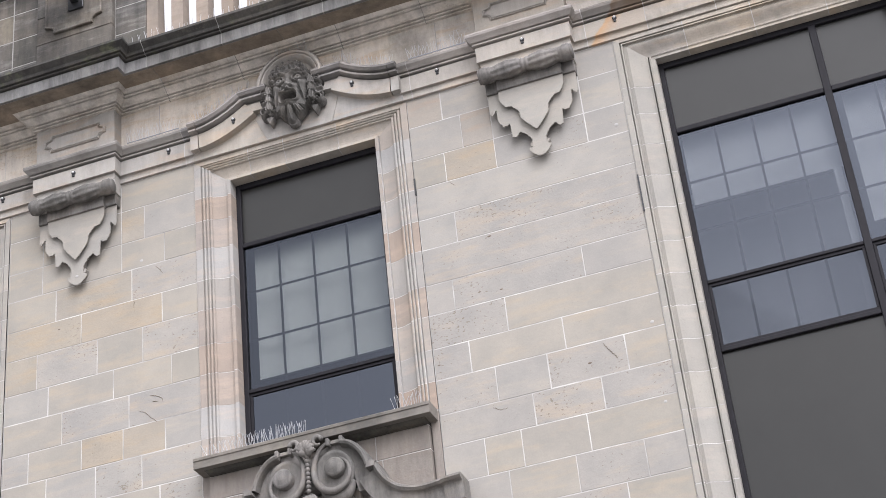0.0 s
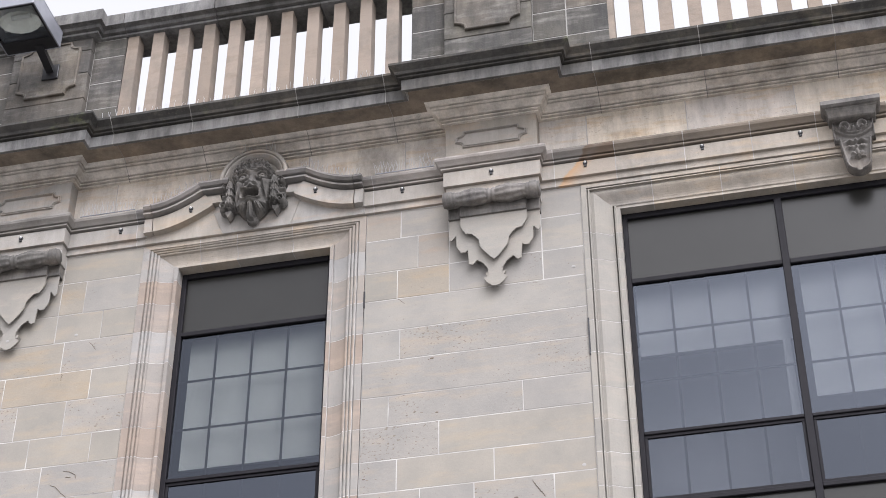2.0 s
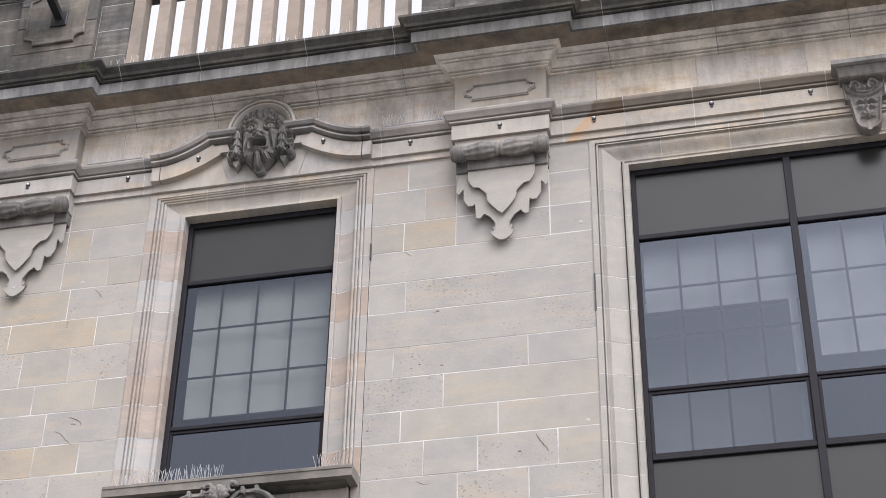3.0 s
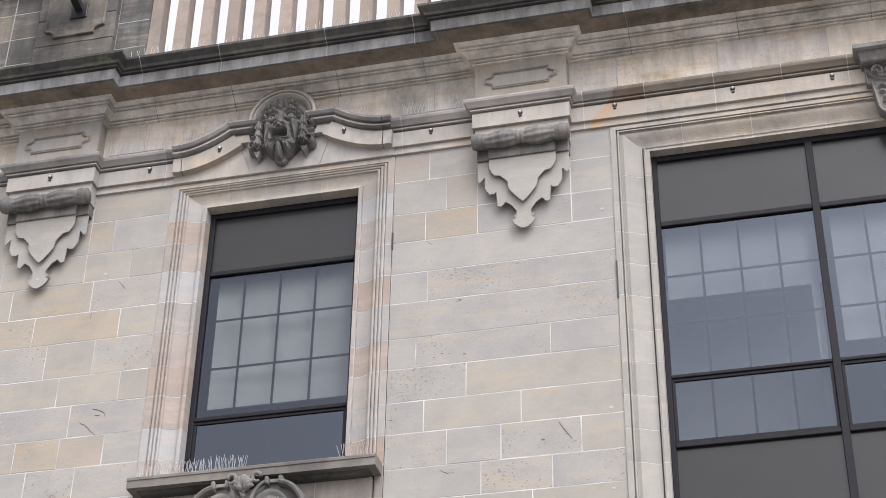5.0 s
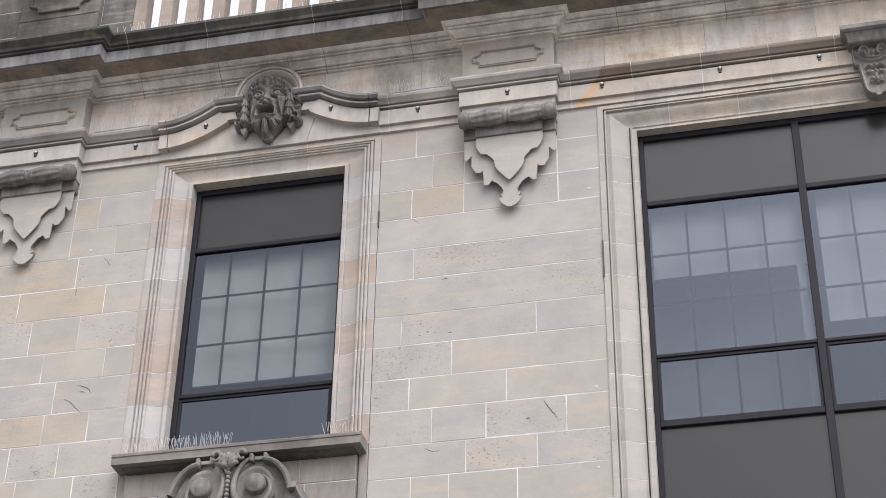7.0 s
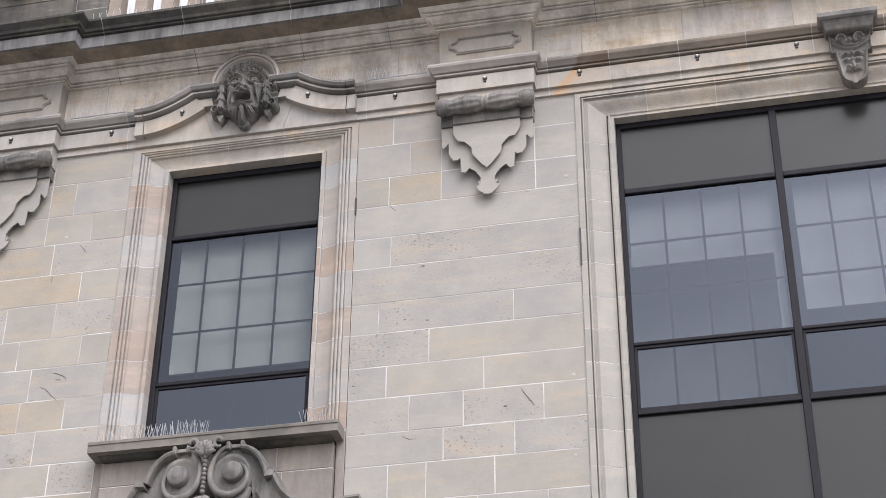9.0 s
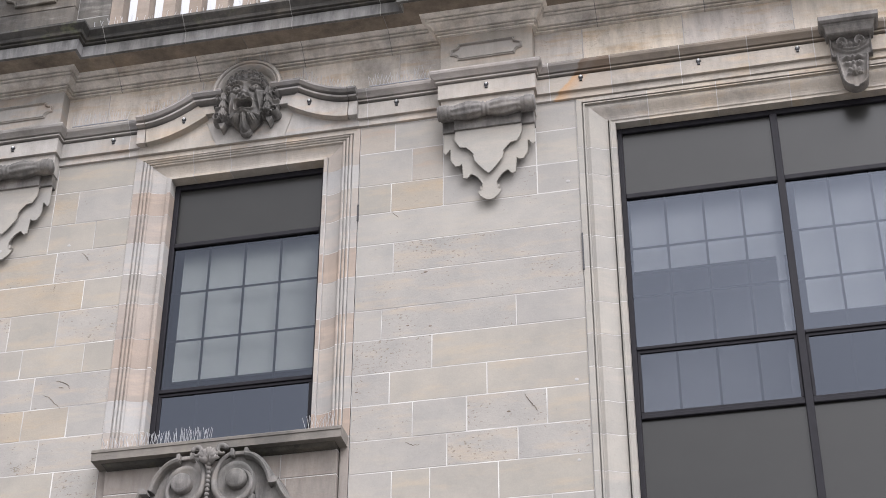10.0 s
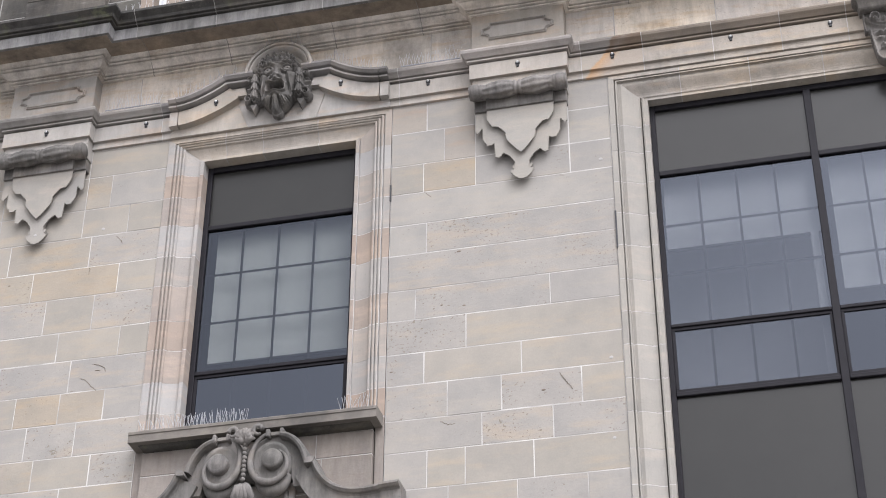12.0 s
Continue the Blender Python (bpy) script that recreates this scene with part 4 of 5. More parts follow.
def smooth_path(pts, n):
    """A soft curve through a few guide points."""
    out = []
    ext = [pts[0], *pts, pts[-1]]
    for p0, p1, p2, p3 in zip(ext, ext[1:], ext[2:], ext[3:]):
        for k in range(n):
            t = k / n
            out.append(tuple(0.5 * (2 * b + (c - a) * t + (2 * a - 5 * b + 4 * c - d) * t * t + (3 * b - a - 3 * c + d) * t ** 3) for a, b, c, d in zip(p0, p1, p2, p3)))
    return out + [pts[-1]]


NECK_PROF = [(-0.004, -0.04), (-0.004, -0.185), (0.004, -0.208), (0.018, -0.214), (0.032, -0.206), (0.038, -0.186), (0.042, -0.150), (0.042, -0.04)]
SWEEP_PROF = [(0.0, -0.03), (0.0, -0.205), (0.008, -0.226), (0.024, -0.230), (0.038, -0.214), (0.042, -0.190), (0.052, -0.182), (0.165, -0.176), (0.170, -0.03)]
NECK = [(0.228, 6.812), (0.275, 6.800), (0.325, 6.768), (0.372, 6.715), (0.405, 6.650), (0.424, 6.590)]
PLATE = [(0.0, 6.52), (0.0, 6.735), (0.060, 6.775), (0.125, 6.806), (0.225, 6.808), (0.275, 6.795), (0.325, 6.762), (0.370, 6.710), (0.402, 6.648), (0.420, 6.585), (0.430, 6.432), (0.318, 6.432), (0.300, 6.52), (0.295, 6.60), (0.24, 6.50)]
ROLL = [(0.138, 6.812), (0.102, 6.790), (0.062, 6.742), (0.040, 6.675), (0.036, 6.605), (0.054, 6.530), (0.104, 6.468), (0.176, 6.448), (0.240, 6.474), (0.277, 6.532), (0.280, 6.596), (0.256, 6.648), (0.214, 6.680)]
for side in (-1, 1):
    part("scroll_plate", add_prism(bmesh.new(), [(OX + side * x, z) for x, z in PLATE], -0.150, -0.03), M_CARVED, under)
    part("neck_moulding", band([(OX + side * x, z) for x, z in smooth_path(NECK, 5)], NECK_PROF, side), M_CARVED, under)
    for x in (0.136, 0.232):
        part("ear", box(*sorted((OX + side * (x - 0.013), OX + side * (x + 0.013))), -0.205, -0.05, 6.785, 6.838, 0.005), M_CARVED, under)
    part("crown", box(*sorted((OX + side * 0.149, OX + side * 0.219)), -0.178, -0.05, 6.800, 6.826, 0.003), M_CARVED, under)
    sweep = [(OX + side * x, z) for x, z in smooth_path([(0.440, 6.590), (0.474, 6.583), (0.510, 6.510), (0.560, 6.440), (0.625, 6.390), (0.710, 6.362), (0.80, 6.356), (0.90, 6.364)], 4)]
    part("sweep_moulding", band(sweep, SWEEP_PROF, side), M_CARVED, under)
    end = [(OX + side * x, z) for x, z in ((0.903, 6.364), (0.985, 6.370), (1.035, 6.372))]
    part("sweep_end", band(end, [(o, y - 0.012) for o, y in SWEEP_PROF], side), M_CARVED, under)
    part("step_stop", add_prism(bmesh.new(), [(OX + side * x, z) for x, z in ((0.405, 6.548), (0.412, 6.575), (0.438, 6.596), (0.474, 6.586), (0.462, 6.552))], -0.236, -0.05), M_CARVED, under)
    # scroll: a dished face with a button eye, rimmed by one swelling roll
    cx, cz = OX + side * 0.172, 6.606
    dish = bmesh.new()
    add_loft(dish, [[(cx + r * 0.98 * math.cos(2 * math.pi * k / 36), y, cz - 0.010 + r * 1.12 * math.sin(2 * math.pi * k / 36)) for k in range(36)] for r, y in ((0.130, -0.05), (0.130, -0.205), (0.110, -0.196), (0.080, -0.188), (0.05, -0.186))])
    dish = part("scroll_dish", dish, M_CARVED, under, smooth=True)
    eye = bmesh.new()
    add_loft(eye, [[(cx + side * 0.012 + r * math.cos(2 * math.pi * k / 28), y, cz + 0.004 + r * math.sin(2 * math.pi * k / 28)) for k in range(28)] for r, y in ((0.070, -0.18), (0.070, -0.222), (0.066, -0.236), (0.056, -0.243), (0.046, -0.246), (0.020, -0.256), (0.006, -0.258))])
    part("scroll_eye", eye, M_CARVED, dish)
    path = smooth_path(ROLL, 5)
    n = len(path) - 1
    part("scroll_roll", add_tube(bmesh.new(), [(OX + side * x, -0.186 - 0.030 * math.sin(math.pi * k / n), z) for k, (x, z) in enumerate(path)], [0.012 + 0.012 * math.sin(math.pi * min(1.0, k / n * 1.05)) ** 2 for k in range(n + 1)], 10), M_CARVED, under, smooth=True)
    belly = smooth_path([(0.070, 6.500), (0.115, 6.440), (0.180, 6.420), (0.245, 6.450), (0.285, 6.520)], 5)
    part("scroll_belly", add_tube(bmesh.new(), [(OX + side * x, -0.150, z) for x, z in belly], [0.02 + 0.030 * math.sin(math.pi * k / 20) for k in range(21)], 10), M_CARVED, under, smooth=True)
for k in range(9):
    part("bead", add_ball(bmesh.new(), (OX, -0.232, 6.725 - 0.031 * k), 0.0165, 10, 7), M_CARVED, under, smooth=True)
leaf = bmesh.new()
for k in range(7):
    a = math.radians(-66 + 22 * k)
    r = 0.105 - 0.004 * abs(k - 3) ** 2
    path = [(OX + math.sin(a) * r * f, -0.20 - 0.065 * math.sin(f * 2.6), 6.735 + 0.100 * f * math.cos(a) * (r / 0.1)) for f in (0, 0.25, 0.5, 0.75, 1.0)]
    add_tube(leaf, path, [0.010, 0.022, 0.026, 0.021, 0.008], 7)
part("leaf", leaf, M_CARVED, under, smooth=True)
for side in (-1, 1):
    curl = [(OX + side * (0.085 + 0.030 * math.cos(a)), -0.245, 6.815 + 0.030 * math.sin(a)) for a in [k * 0.45 for k in range(13)]]
    part("leaf_curl", add_tube(bmesh.new(), curl, [0.016] * 9 + [0.014, 0.012, 0.010, 0.008], 7), M_CARVED, under, smooth=True)
drop = bmesh.new()
for k in range(5):
    a = math.radians(-40 + 20 * k)
    add_tube(drop, [(OX, -0.19, 6.465), (OX + 0.05 * math.sin(a), -0.235, 6.42), (OX + 0.09 * math.sin(a), -0.225, 6.36), (OX + 0.10 * math.sin(a), -0.20, 6.30)], [0.014, 0.026, 0.024, 0.010], 7)
part("husk_drop", drop, M_CARVED, under, smooth=True)
part("back_plate", box(OX - 0.30, OX + 0.30, -0.075, -0.03, 6.0, 6.50, 0.006), M_TRIM, under)
for side in (-1, 1):
    part("back_fillet", box(*sorted((OX + side * 0.235, OX + side * 0.262)), -0.105, -0.07, 6.0, 6.44, 0.004), M_CARVED, under)

# ---- parapet: piers, balusters and rail ----
RAIL = [(11.655, 0.060, 0.150, 0.360), (11.665, 0.115, 0.205, 0.400), (11.684, 0.118, 0.208, 0.402), (11.685, 0.105, 0.195, 0.390), (11.692, 0.105, 0.195, 0.390), (11.694, 0.145, 0.235, 0.420), (11.716, 0.160, 0.250, 0.432), (11.718, 0.150, 0.240, 0.424), (11.724, 0.205, 0.295, 0.462), (11.836, 0.208, 0.298, 0.465), (11.852, 0.190, 0.280, 0.455), (11.866, 0.06, 0.14, 0.36)]
rail = thing("parapet_rail", "sooty moulded stone rail along the top of the parapet", "rail", kind="structure")


def rail_section(st):
    pts = [(p[0], p[1], p[2]) for p in section(st, RAIL)][:-2]
    return pts + [(pts[-1][0], 0.16, 11.862), (pts[0][0], 0.16, 11.655)]


xs = [-WALL_END, -6.2, -5.1, -4.0, -2.75, -1.22, -0.43, 0.45, 1.24, 2.75, 4.0, 5.1, 6.2, WALL_END]
for a, b in zip(xs, xs[1:]):
    mine = [p for p in PIERS if a < p < b]
    part("rail_stone", add_loft(bmesh.new(), [rail_section(s) for s in stations(a + 0.003, b - 0.003, mine)]), M_CORONA, rail)


def parapet_pier(px, toward):
    """toward: the side on which the flank is wider, that of the great window."""
    e = thing("parapet_pier", "soot-darkened stone parapet pier with a raised tablet", "pier", "parapet piers", at=(px, 0, 0))
    near, far = -toward * 0.625, toward * 0.935
    part("core", box(min(near, far) + 0.01, max(near, far) - 0.01, -0.098, 0.12, 10.44, 11.655), M_MORTAR_DIRTY, e)
    levels = [10.44, 10.90, 11.18, 11.46, 11.655]
    for lo, hi in zip(levels, levels[1:]):
        for a, b in ((near, -toward * 0.345), (toward * 0.345, toward * 0.61), (toward * 0.61, far)):
            a, b = sorted((a, b))
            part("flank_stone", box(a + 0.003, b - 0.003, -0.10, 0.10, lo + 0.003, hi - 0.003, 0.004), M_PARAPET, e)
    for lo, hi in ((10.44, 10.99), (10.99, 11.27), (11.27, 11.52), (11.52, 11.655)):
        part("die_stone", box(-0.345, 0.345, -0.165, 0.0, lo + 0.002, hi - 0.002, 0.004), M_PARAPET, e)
    outline = plaque_outline(0.262, 0.285, 0.085)
    zc = 11.335
    rim = bmesh.new()
    add_loft(rim, [[(x * kx, y, zc + z * kz) for x, z in outline] for kx, kz, y in ((1.0, 1.0, -0.160), (1.0, 1.0, -0.186), (0.975, 0.978, -0.192), (0.93, 0.935, -0.190), (0.92, 0.925, -0.178), (0.90, 0.91, -0.178))])
    part("tablet", rim, M_PARAPET, e)
    return e


for px, toward in ((-PIER, -1), (PIER, 1), (-BIG * 2 + PIER, 1), (BIG * 2 - PIER, -1)):
    parapet_pier(px, toward)

bal_mesh = None
base = thing("balustrade", "row of square tapered stone balusters between the parapet piers", "balustrade", kind="structure")
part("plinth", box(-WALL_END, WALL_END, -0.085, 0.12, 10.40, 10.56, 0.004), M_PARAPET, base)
BAL = 0.222
rows = [-1.163 + BAL * k for k in range(11)] + [2.767 + BAL * k for k in range(15)] + [-2.97 - BAL * k for k in range(14)]
for x in rows:
    if bal_mesh is None:
        bb = bmesh.new()
        add_loft(bb, [[(sx * w, sy * d, z) for sx, sy in ((-1, -1), (1, -1), (1, 1), (-1, 1))] for w, d, z in ((0.056, 0.062, 10.55), (0.056, 0.062, 10.62), (0.053, 0.060, 10.63), (0.050, 0.058, 11.2), (0.048, 0.056, 11.66))])
        bal = part("baluster", bb, M_BALUSTER, base)
        bal_mesh = bal.data
    else:
        bal = new("baluster", bal_mesh)
        bal.parent = base
    bal.location = (x, -0.035, 0)

# ---- floodlight on the parapet pier ----
def floodlight():
    e = thing("floodlight", "grey box floodlight on a black steel arm", "floodlight", at=(-1.885, -0.655, 11.365))
    hw, hd, hh, t = 0.232, 0.268, 0.175, 0.012
    case = bmesh.new()
    add_box(case, -hw, hw, -hd, hd, hh - t, hh, 0.004)
    for s in (-1, 1):
        add_box(case, *sorted((s * (hw - t), s * hw)), -hd, hd, 0.0, hh - t, 0.003)
        add_box(case, -hw + t, hw - t, *sorted((s * (hd - t), s * hd)), 0.0, hh - t, 0.003)
    part("casing", case, M_LAMP, e)
    # white sheet added to brighten the inside of the casing
    part("liner", box(-hw + 0.02, hw - 0.02, -hd + 0.02, 0.14, hh - 0.03, hh - 0.014), M_ALU, e)
    rim = bmesh.new()
    for d in ((-hw + t, hw - t, -hd + t, -hd + 0.03), (-hw + t, hw - t, 0.13, 0.15), (-hw + t, -hw + 0.03, -hd + 0.03, 0.13), (hw - 0.03, hw - t, -hd + 0.03, 0.13)):
        add_box(rim, *d, 0.003, 0.018)
    rim = part("rim", rim, M_BLACK, e)
    part("ballast_cover", box(-hw + t, hw - t, 0.15, hd - t, 0.002, 0.10), M_BLACK, e)
    glass_pane = part("glass", box(-hw + 0.03, hw - 0.03, -hd + 0.03, 0.13, 0.012, 0.016), M_LAMP_GLASS, rim)
    glass_pane.visible_shadow = False
    ref = bmesh.new()
    add_loft(ref, [[(0.02 + w * math.cos(a), -0.055 + w * 0.72 * math.sin(a), z) for a in [2 * math.pi * k / 14 for k in range(14)]] for w, z in ((0.175, 0.025), (0.15, 0.08), (0.10, 0.125), (0.04, 0.14))], cap=False)
    ref = part("reflector", ref, M_ALU, e)
    part("bulb", add_tube(bmesh.new(), [(-0.06, -0.055, 0.09), (0.10, -0.055, 0.09)], [0.022, 0.022], 10), M_STUD, ref)
    arm = bmesh.new()
    add_loft(arm, [[(0.07 + sx * 0.032 + dx, y, z + sz * 0.026) for sx, sz in ((-1, -1), (1, -1), (1, 1), (-1, 1))] for dx, y, z in ((0.0, 0.20, 0.02), (0.0, 0.27, 0.0), (0.0, 0.47, -0.045))])
    part("arm", arm, M_BLACK, e)
    part("wall_plate", box(0.0, 0.14, 0.46, 0.478, -0.135, 0.02, 0.004), M_BLACK, e)


floodlight()

# ---- bird spikes, fairy-light studs and small defects ----
def spikes(path, every, length, lean, label):
    e = thing("bird_spikes", label, "bird spikes", "bird spikes")
    wires = bmesh.new()
    pts = [Vector(p) for p in path]
    for a, b in zip(pts, pts[1:]):
        n = max(1, round((b - a).length / every))
        for k in range(n):
            p = a.lerp(b, (k + random.random() * 0.5) / n)
            tip = p + Vector((random.gauss(0, 0.012) + (0.018 if k % 2 else -0.014), lean + random.gauss(0, 0.018), length * random.uniform(0.75, 1.05)))
            add_tube(wires, [p, tip], 0.0018, 3)
    tagged(part("wires", wires, M_WIRE, e), kind="stuff")
    strip = bmesh.new()
    for a, b in zip(pts, pts[1:]):
        add_tube(strip, [a, b], 0.004, 4)
    part("base_strip", strip, M_LAMP, e)


spikes([(-0.80, -0.10, 6.957), (-0.60, -0.11, 6.957)], 0.011, 0.10, -0.02, "row of thin metal bird spikes on the stone sill")
spikes([(-0.60, -0.08, 6.957), (-0.06, -0.08, 6.957)], 0.009, 0.12, -0.02, "row of thin metal bird spikes on the stone sill")
spikes([(0.60, -0.10, 6.957), (0.80, -0.10, 6.957)], 0.012, 0.11, -0.02, "row of thin metal bird spikes on the stone sill")
for side in (-1, 1):
    spikes([(side * x, -0.08, hood_z(x) + 0.004) for x in (0.82, 0.75, 0.68, 0.61, 0.54, 0.46, 0.36)], 0.012, 0.12, -0.01, "row of thin metal bird spikes along the carved hood")
spikes([(0.008 + 0.264 * math.cos(a), -0.09, ARCH_C + 0.268 * math.sin(a)) for a in (0.95, 1.25, 1.5, 1.75, 2.1)], 0.017, 0.14, -0.05, "fan of thin metal bird spikes over the arch")
for a, b in ((-1.40, -0.95), (0.95, 1.40)):
    spikes([(a, -0.085, 9.808), (b, -0.085, 9.808)], 0.014, 0.10, -0.01, "short row of bird spikes on the string course")
spikes([(-PIER + 0.66, -0.40, 10.437), (PIER - 0.66, -0.40, 10.437)], 0.030, 0.13, 0.0, "row of thin metal bird spikes at the foot of the balusters")


def stud(x, y, z):
    e = thing("fixing_stud", "small dark fixing stud with a white bead on the string course", "stud", "fixing studs", at=(x, y, z))
    ring = bmesh.new()
    add_loft(ring, [[(r * math.cos(2 * math.pi * k / 14), yy, r * math.sin(2 * math.pi * k / 14)) for k in range(14)] for r, yy in ((0.017, 0.004), (0.017, -0.010), (0.013, -0.014))])
    part("collar", ring, M_BLACK, e)
    part("bead", add_ball(bmesh.new(), (0, -0.014, 0.004), 0.0095, 10, 7), M_STUD, e, smooth=True)
    part("clip", box(-0.010, 0.010, -0.012, 0.003, -0.034, -0.018, 0.002), M_BLACK, e)


for x, z in ((-1.062, 9.655), (1.150, 9.660), (2.519, 9.660), (3.368, 9.660), (4.065, 9.655), (-3.368, 9.66), (-2.52, 9.66)):
    stud(x, -0.042, z)
for x in (-PIER, PIER):
    stud(x, -0.130, 9.640)
stud(-0.490, -0.084, 9.730)
stud(0.490, -0.084, 9.745)
for x, z0, z1 in ((0.8715, 8.66, 8.80), (2.468, 8.03, 8.33)):
    tagged(part("open_joint", box(x - 0.004, x + 0.007, -0.0105, 0.03, z0, z1), M_BLACK, wall))
# ---- cracks, holes and filler plugs that stand out on the wall ----
def crack(points, width):
    """A weathered crack: a thin tapering groove filled with dirt, lying just on the face of the stone."""
    soft = []
    for (x0, z0), (x1, z1) in zip(points, points[1:]):
        for k in range(5):
            t = k / 5
            soft.append((x0 + (x1 - x0) * t + random.gauss(0, 0.0022), -0.0005, z0 + (z1 - z0) * t + random.gauss(0, 0.0022)))
    soft.append((points[-1][0], -0.0005, points[-1][1]))
    n = len(soft) - 1
    part("crack", add_tube(bmesh.new(), soft, [0.6 * width * (0.3 + 0.7 * math.sin(math.pi * (0.12 + 0.8 * k / n))) for k in range(n + 1)], 5), M_FLAW, wall)


for points, width in (([(2.042, 7.129), (2.058, 7.098), (2.075, 7.072), (2.104, 7.034), (2.125, 6.999)], 0.0042), ([(1.249, 6.867), (1.272, 6.850), (1.300, 6.836), (1.345, 6.841)], 0.0040),
                      ([(-1.269, 7.612), (-1.222, 7.600), (-1.180, 7.575), (-1.165, 7.540)], 0.0048), ([(-1.349, 7.507), (-1.300, 7.478), (-1.255, 7.432), (-1.218, 7.392)], 0.0042), ([(-1.250, 7.560), (-1.205, 7.552)], 0.0045),
                      ([(-1.392, 8.430), (-1.388, 8.404), (-1.396, 8.372)], 0.0050), ([(-1.211, 8.681), (-1.178, 8.642), (-1.151, 8.606)], 0.0046), ([(1.120, 8.700), (1.150, 8.672), (1.172, 8.652)], 0.0036)):
    crack(points, width)
for x, z, r in ((1.933, 7.015, 0.011), (1.456, 6.963, 0.010), (1.579, 6.928, 0.008), (1.251, 7.750, 0.009), (1.407, 7.727, 0.010), (1.196, 7.727, 0.007), (0.907, 7.273, 0.009), (1.371, 8.166, 0.013), (1.346, 8.158, 0.008), (-2.018, 8.363, 0.010), (-1.93, 8.05, 0.007), (1.62, 7.98, 0.006), (2.02, 8.33, 0.006)):
    part("hole", add_ball(bmesh.new(), (x, 0.001, z), r, 9, 6, (1.35, 0.22, 0.62)), M_FLAW, wall)
for x, z, r in ((2.378, 6.618, 0.011), (2.387, 8.784, 0.014), (-1.327, 8.761, 0.013), (2.385, 7.198, 0.013), (-1.842, 8.745, 0.013)):
    part("filler_plug", add_ball(bmesh.new(), (x, -0.001 if x > -1.8 else -0.057, z), r, 10, 6, (1.1, 0.15, 0.9)), M_PLUG, wall)
# ---- wall stones ----
def ashlar(x0, x1, z0, z1, material, y=0.0, parent=None, g=0.0028, name="ashlar_block"):
    b = bmesh.new()
    c = 0.002
    f = [(x0 + g, z0 + g), (x1 - g, z0 + g), (x1 - g, z1 - g), (x0 + g, z1 - g)]
    i = [(x0 + g + c, z0 + g + c), (x1 - g - c, z0 + g + c), (x1 - g - c, z1 - g - c), (x0 + g + c, z1 - g - c)]
    jig = random.uniform(-0.0012, 0.0012)
    add_loft(b, [[(x, y + 0.052, z) for x, z in f], [(x, y + 0.0015 + jig, z) for x, z in f], [(x, y + jig, z) for x, z in i]])
    return part(name, b, material, parent)


# backing of mortar just behind the faces of the stones
def bed(x0, x1, z0, z1, y=0.0012, mat=None):
    part("mortar_bed", box(x0, x1, y, 0.052, z0, z1), mat or M_MORTAR, wall)


ROWS_RIGHT = {  # joints in each course between the small and the great window, from the top course down
    14: [1.134, 1.494, 2.17], 13: [1.265, 1.494, 2.17], 12: [1.114, 1.494, 2.17], 11: [], 10: [1.14], 9: [], 8: [1.067, 2.0],
    7: [1.42], 6: [1.132, 1.793], 5: [1.293, 1.655, 2.186], 4: [1.523, 1.992], 3: [1.16, 1.412, 1.86], 2: [1.3, 1.75, 2.2], 1: [1.1, 1.6, 2.05], 0: [1.35, 1.9]}
ROWS_LEFT = {
    14: [-1.494, -2.17], 13: [-1.30, -1.494, -2.17], 12: [-1.135, -1.494, -2.17], 11: [-1.409, -2.05], 10: [-1.162, -1.833], 9: [-1.323, -1.697, -2.2], 8: [-1.093, -1.563, -2.1],
    7: [-1.437, -1.98], 6: [-1.151, -1.485, -1.818, -2.25], 5: [-1.337, -1.704, -2.1], 4: [-1.2, -1.62, -2.0], 3: [-1.4, -1.9], 2: [-1.15, -1.7, -2.2], 1: [-1.45, -1.95], 0: [-1.2, -1.7]}
STONES = {"g": M_WALL_GREY, "b": M_WALL_BEIGE, "o": M_WALL_OCHRE, "p": M_WALL_PITTED, "r": M_WALL_ROSE, "w": M_WALL}
KINDS_RIGHT = {14: "rggg", 13: "grgg", 12: "bogg", 11: "g", 10: "gp", 9: "p", 8: "gpg", 7: "pb", 6: "pbb", 5: "pgpb", 4: "gpp", 3: "gbbb", 2: "gbpg", 1: "bgpb", 0: "gbb"}  # from the small window outwards
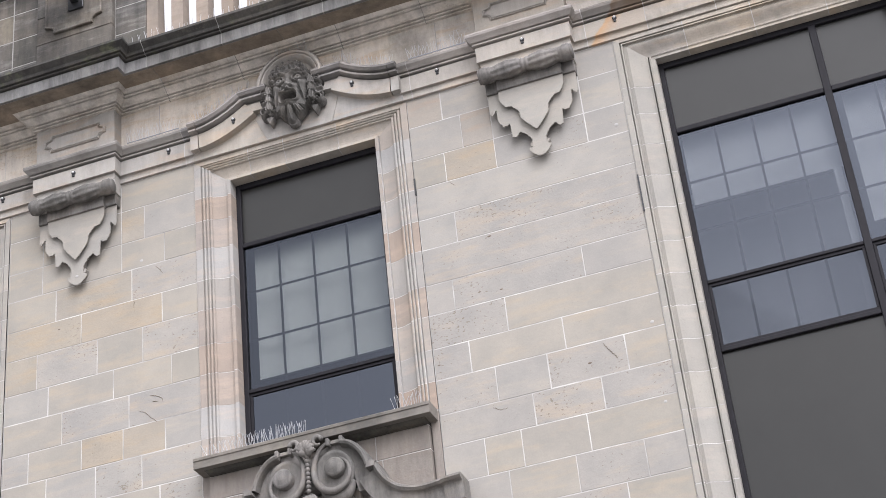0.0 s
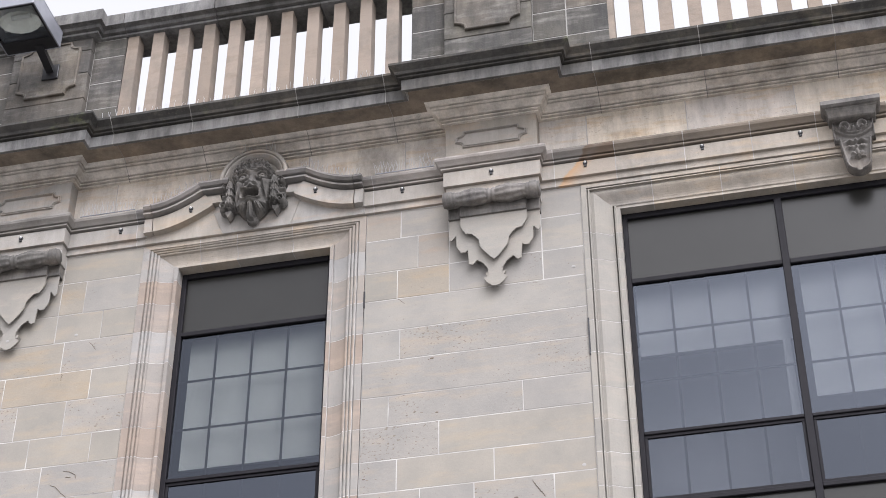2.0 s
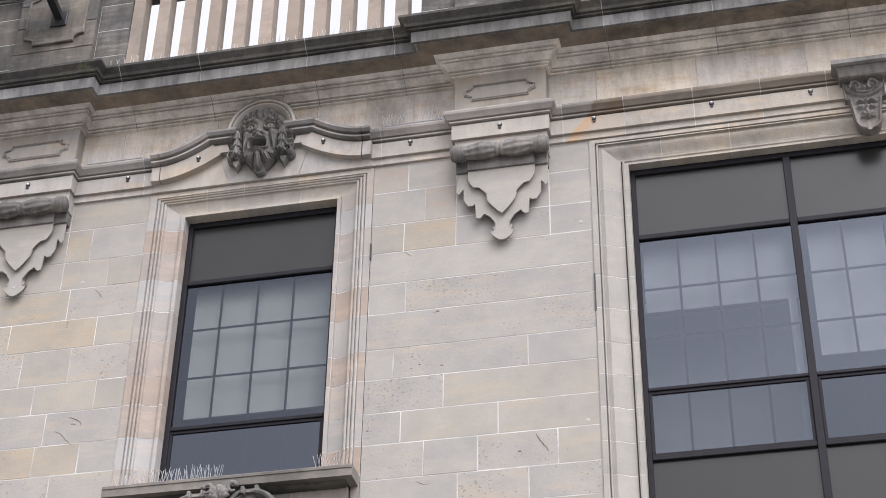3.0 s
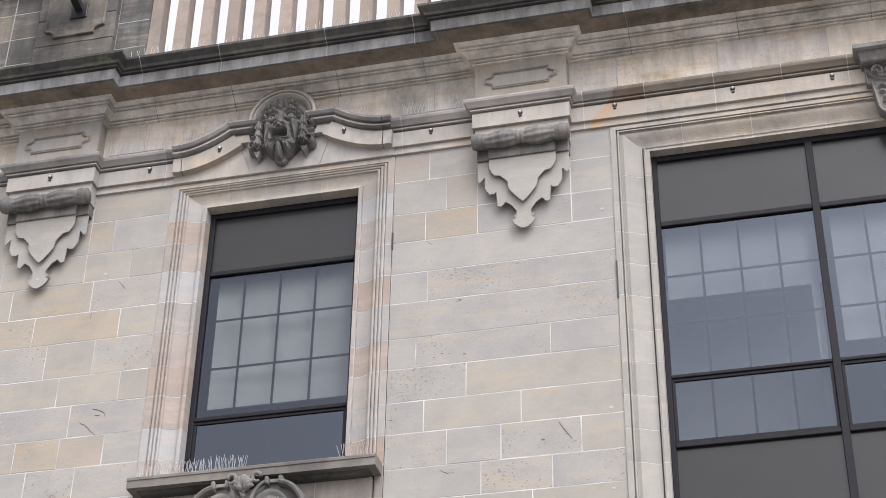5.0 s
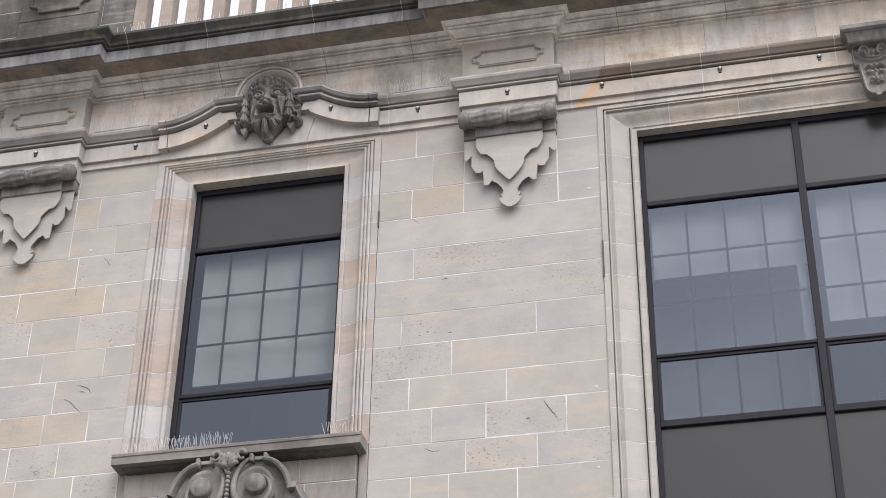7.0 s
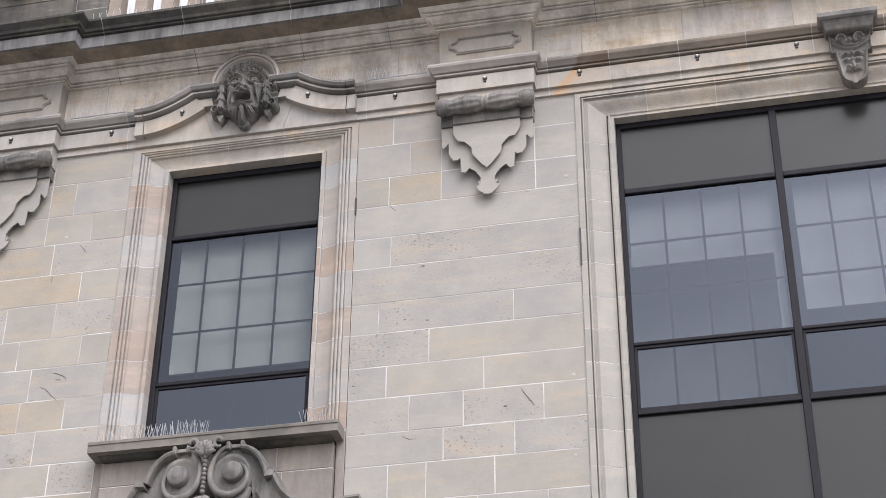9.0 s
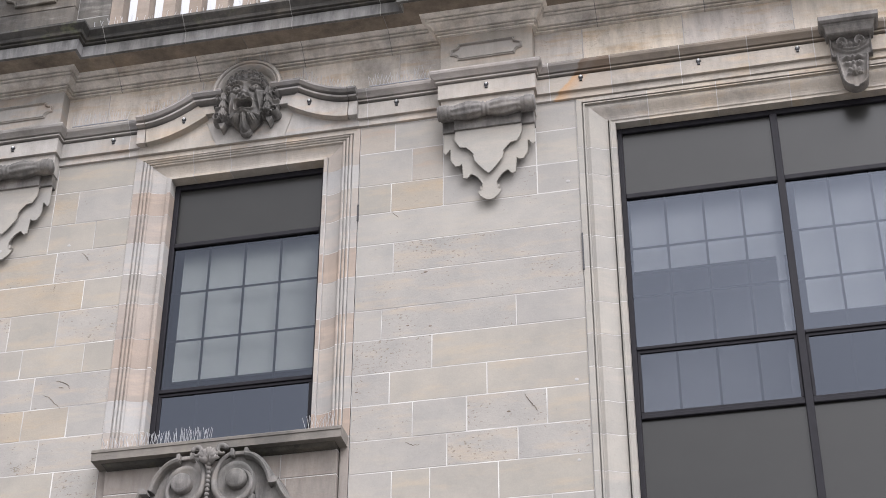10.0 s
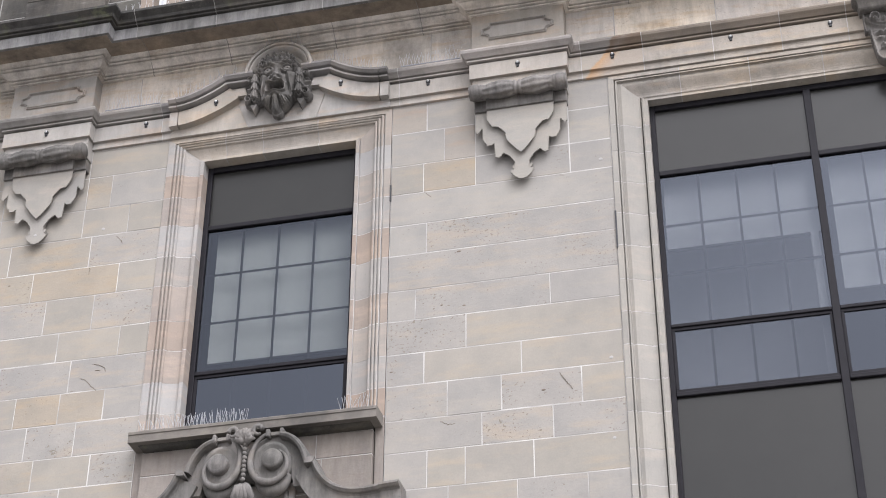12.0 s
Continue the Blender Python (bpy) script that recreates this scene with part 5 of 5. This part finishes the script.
KINDS_LEFT = {14: "bbb", 13: "gobb", 12: "bbbb", 11: "pob", 10: "boo", 9: "pbpo", 8: "bbbg", 7: "ppb", 6: "goobp", 5: "ppgb", 4: "pbob", 3: "bpb", 2: "gbpb", 1: "bgb", 0: "gbp"}
for side, rows, kinds in ((1, ROWS_RIGHT, KINDS_RIGHT), (-1, ROWS_LEFT, KINDS_LEFT)):
    lo, hi = sorted((side * 0.872, side * 2.468))
    bed(lo, hi, COURSES[0], 9.497)
    for r, joints in rows.items():
        xs = [lo, *sorted(joints), hi]
        for (a, b), kind_of in zip(zip(xs, xs[1:]), kinds[r][::side]):
            ashlar(a, b, COURSES[r], COURSES[r + 1], STONES[kind_of], parent=wall)
# frieze
FRIEZE = [-8.6, -7.6, -6.9, -6.0, -5.2, -4.40, -3.6, -3.28, -2.54, -PIER, -1.16, -0.40, 0.40, 1.157, PIER, 2.54, 3.28, 4.067, 4.80, 5.5, 6.2, 7.0, 7.7, 8.6]
bed(-WALL_END, WALL_END, 9.80, 10.17)
for a, b in zip(FRIEZE, FRIEZE[1:]):
    ashlar(a, b, 9.79, 10.165, M_FRIEZE, parent=wall)
# beyond the great windows and low down the wall goes on in plain courses
for x0, x1, z0, z1 in ((-WALL_END, -6.40, 0.3, 9.49), (6.40, WALL_END, 0.3, 9.49), (-2.468, 2.468, 0.3, 5.62), (-6.40, -2.468, 0.3, 4.6), (2.468, 6.40, 0.3, 4.6)):
    bed(x0, x1, z0, z1)
    rows = max(1, round((z1 - z0) / 0.262))
    joined = bmesh.new()
    for r in range(rows):
        za, zb = z0 + (z1 - z0) * r / rows, z0 + (z1 - z0) * (r + 1) / rows
        x = x0
        while x < x1 - 0.01:
            nx = x + random.uniform(0.45, 0.75)
            nx = x1 if nx > x1 - 0.3 else nx
            add_loft(joined, [[(a, y, c) for a, c in ((x + 0.0035, za + 0.0035), (nx - 0.0035, za + 0.0035), (nx - 0.0035, zb - 0.0035), (x + 0.0035, zb - 0.0035))] for y in (0.052, 0.0)])
            x = nx
    tagged(part("ashlar_courses", joined, M_WALL, wall), kind="stuff")
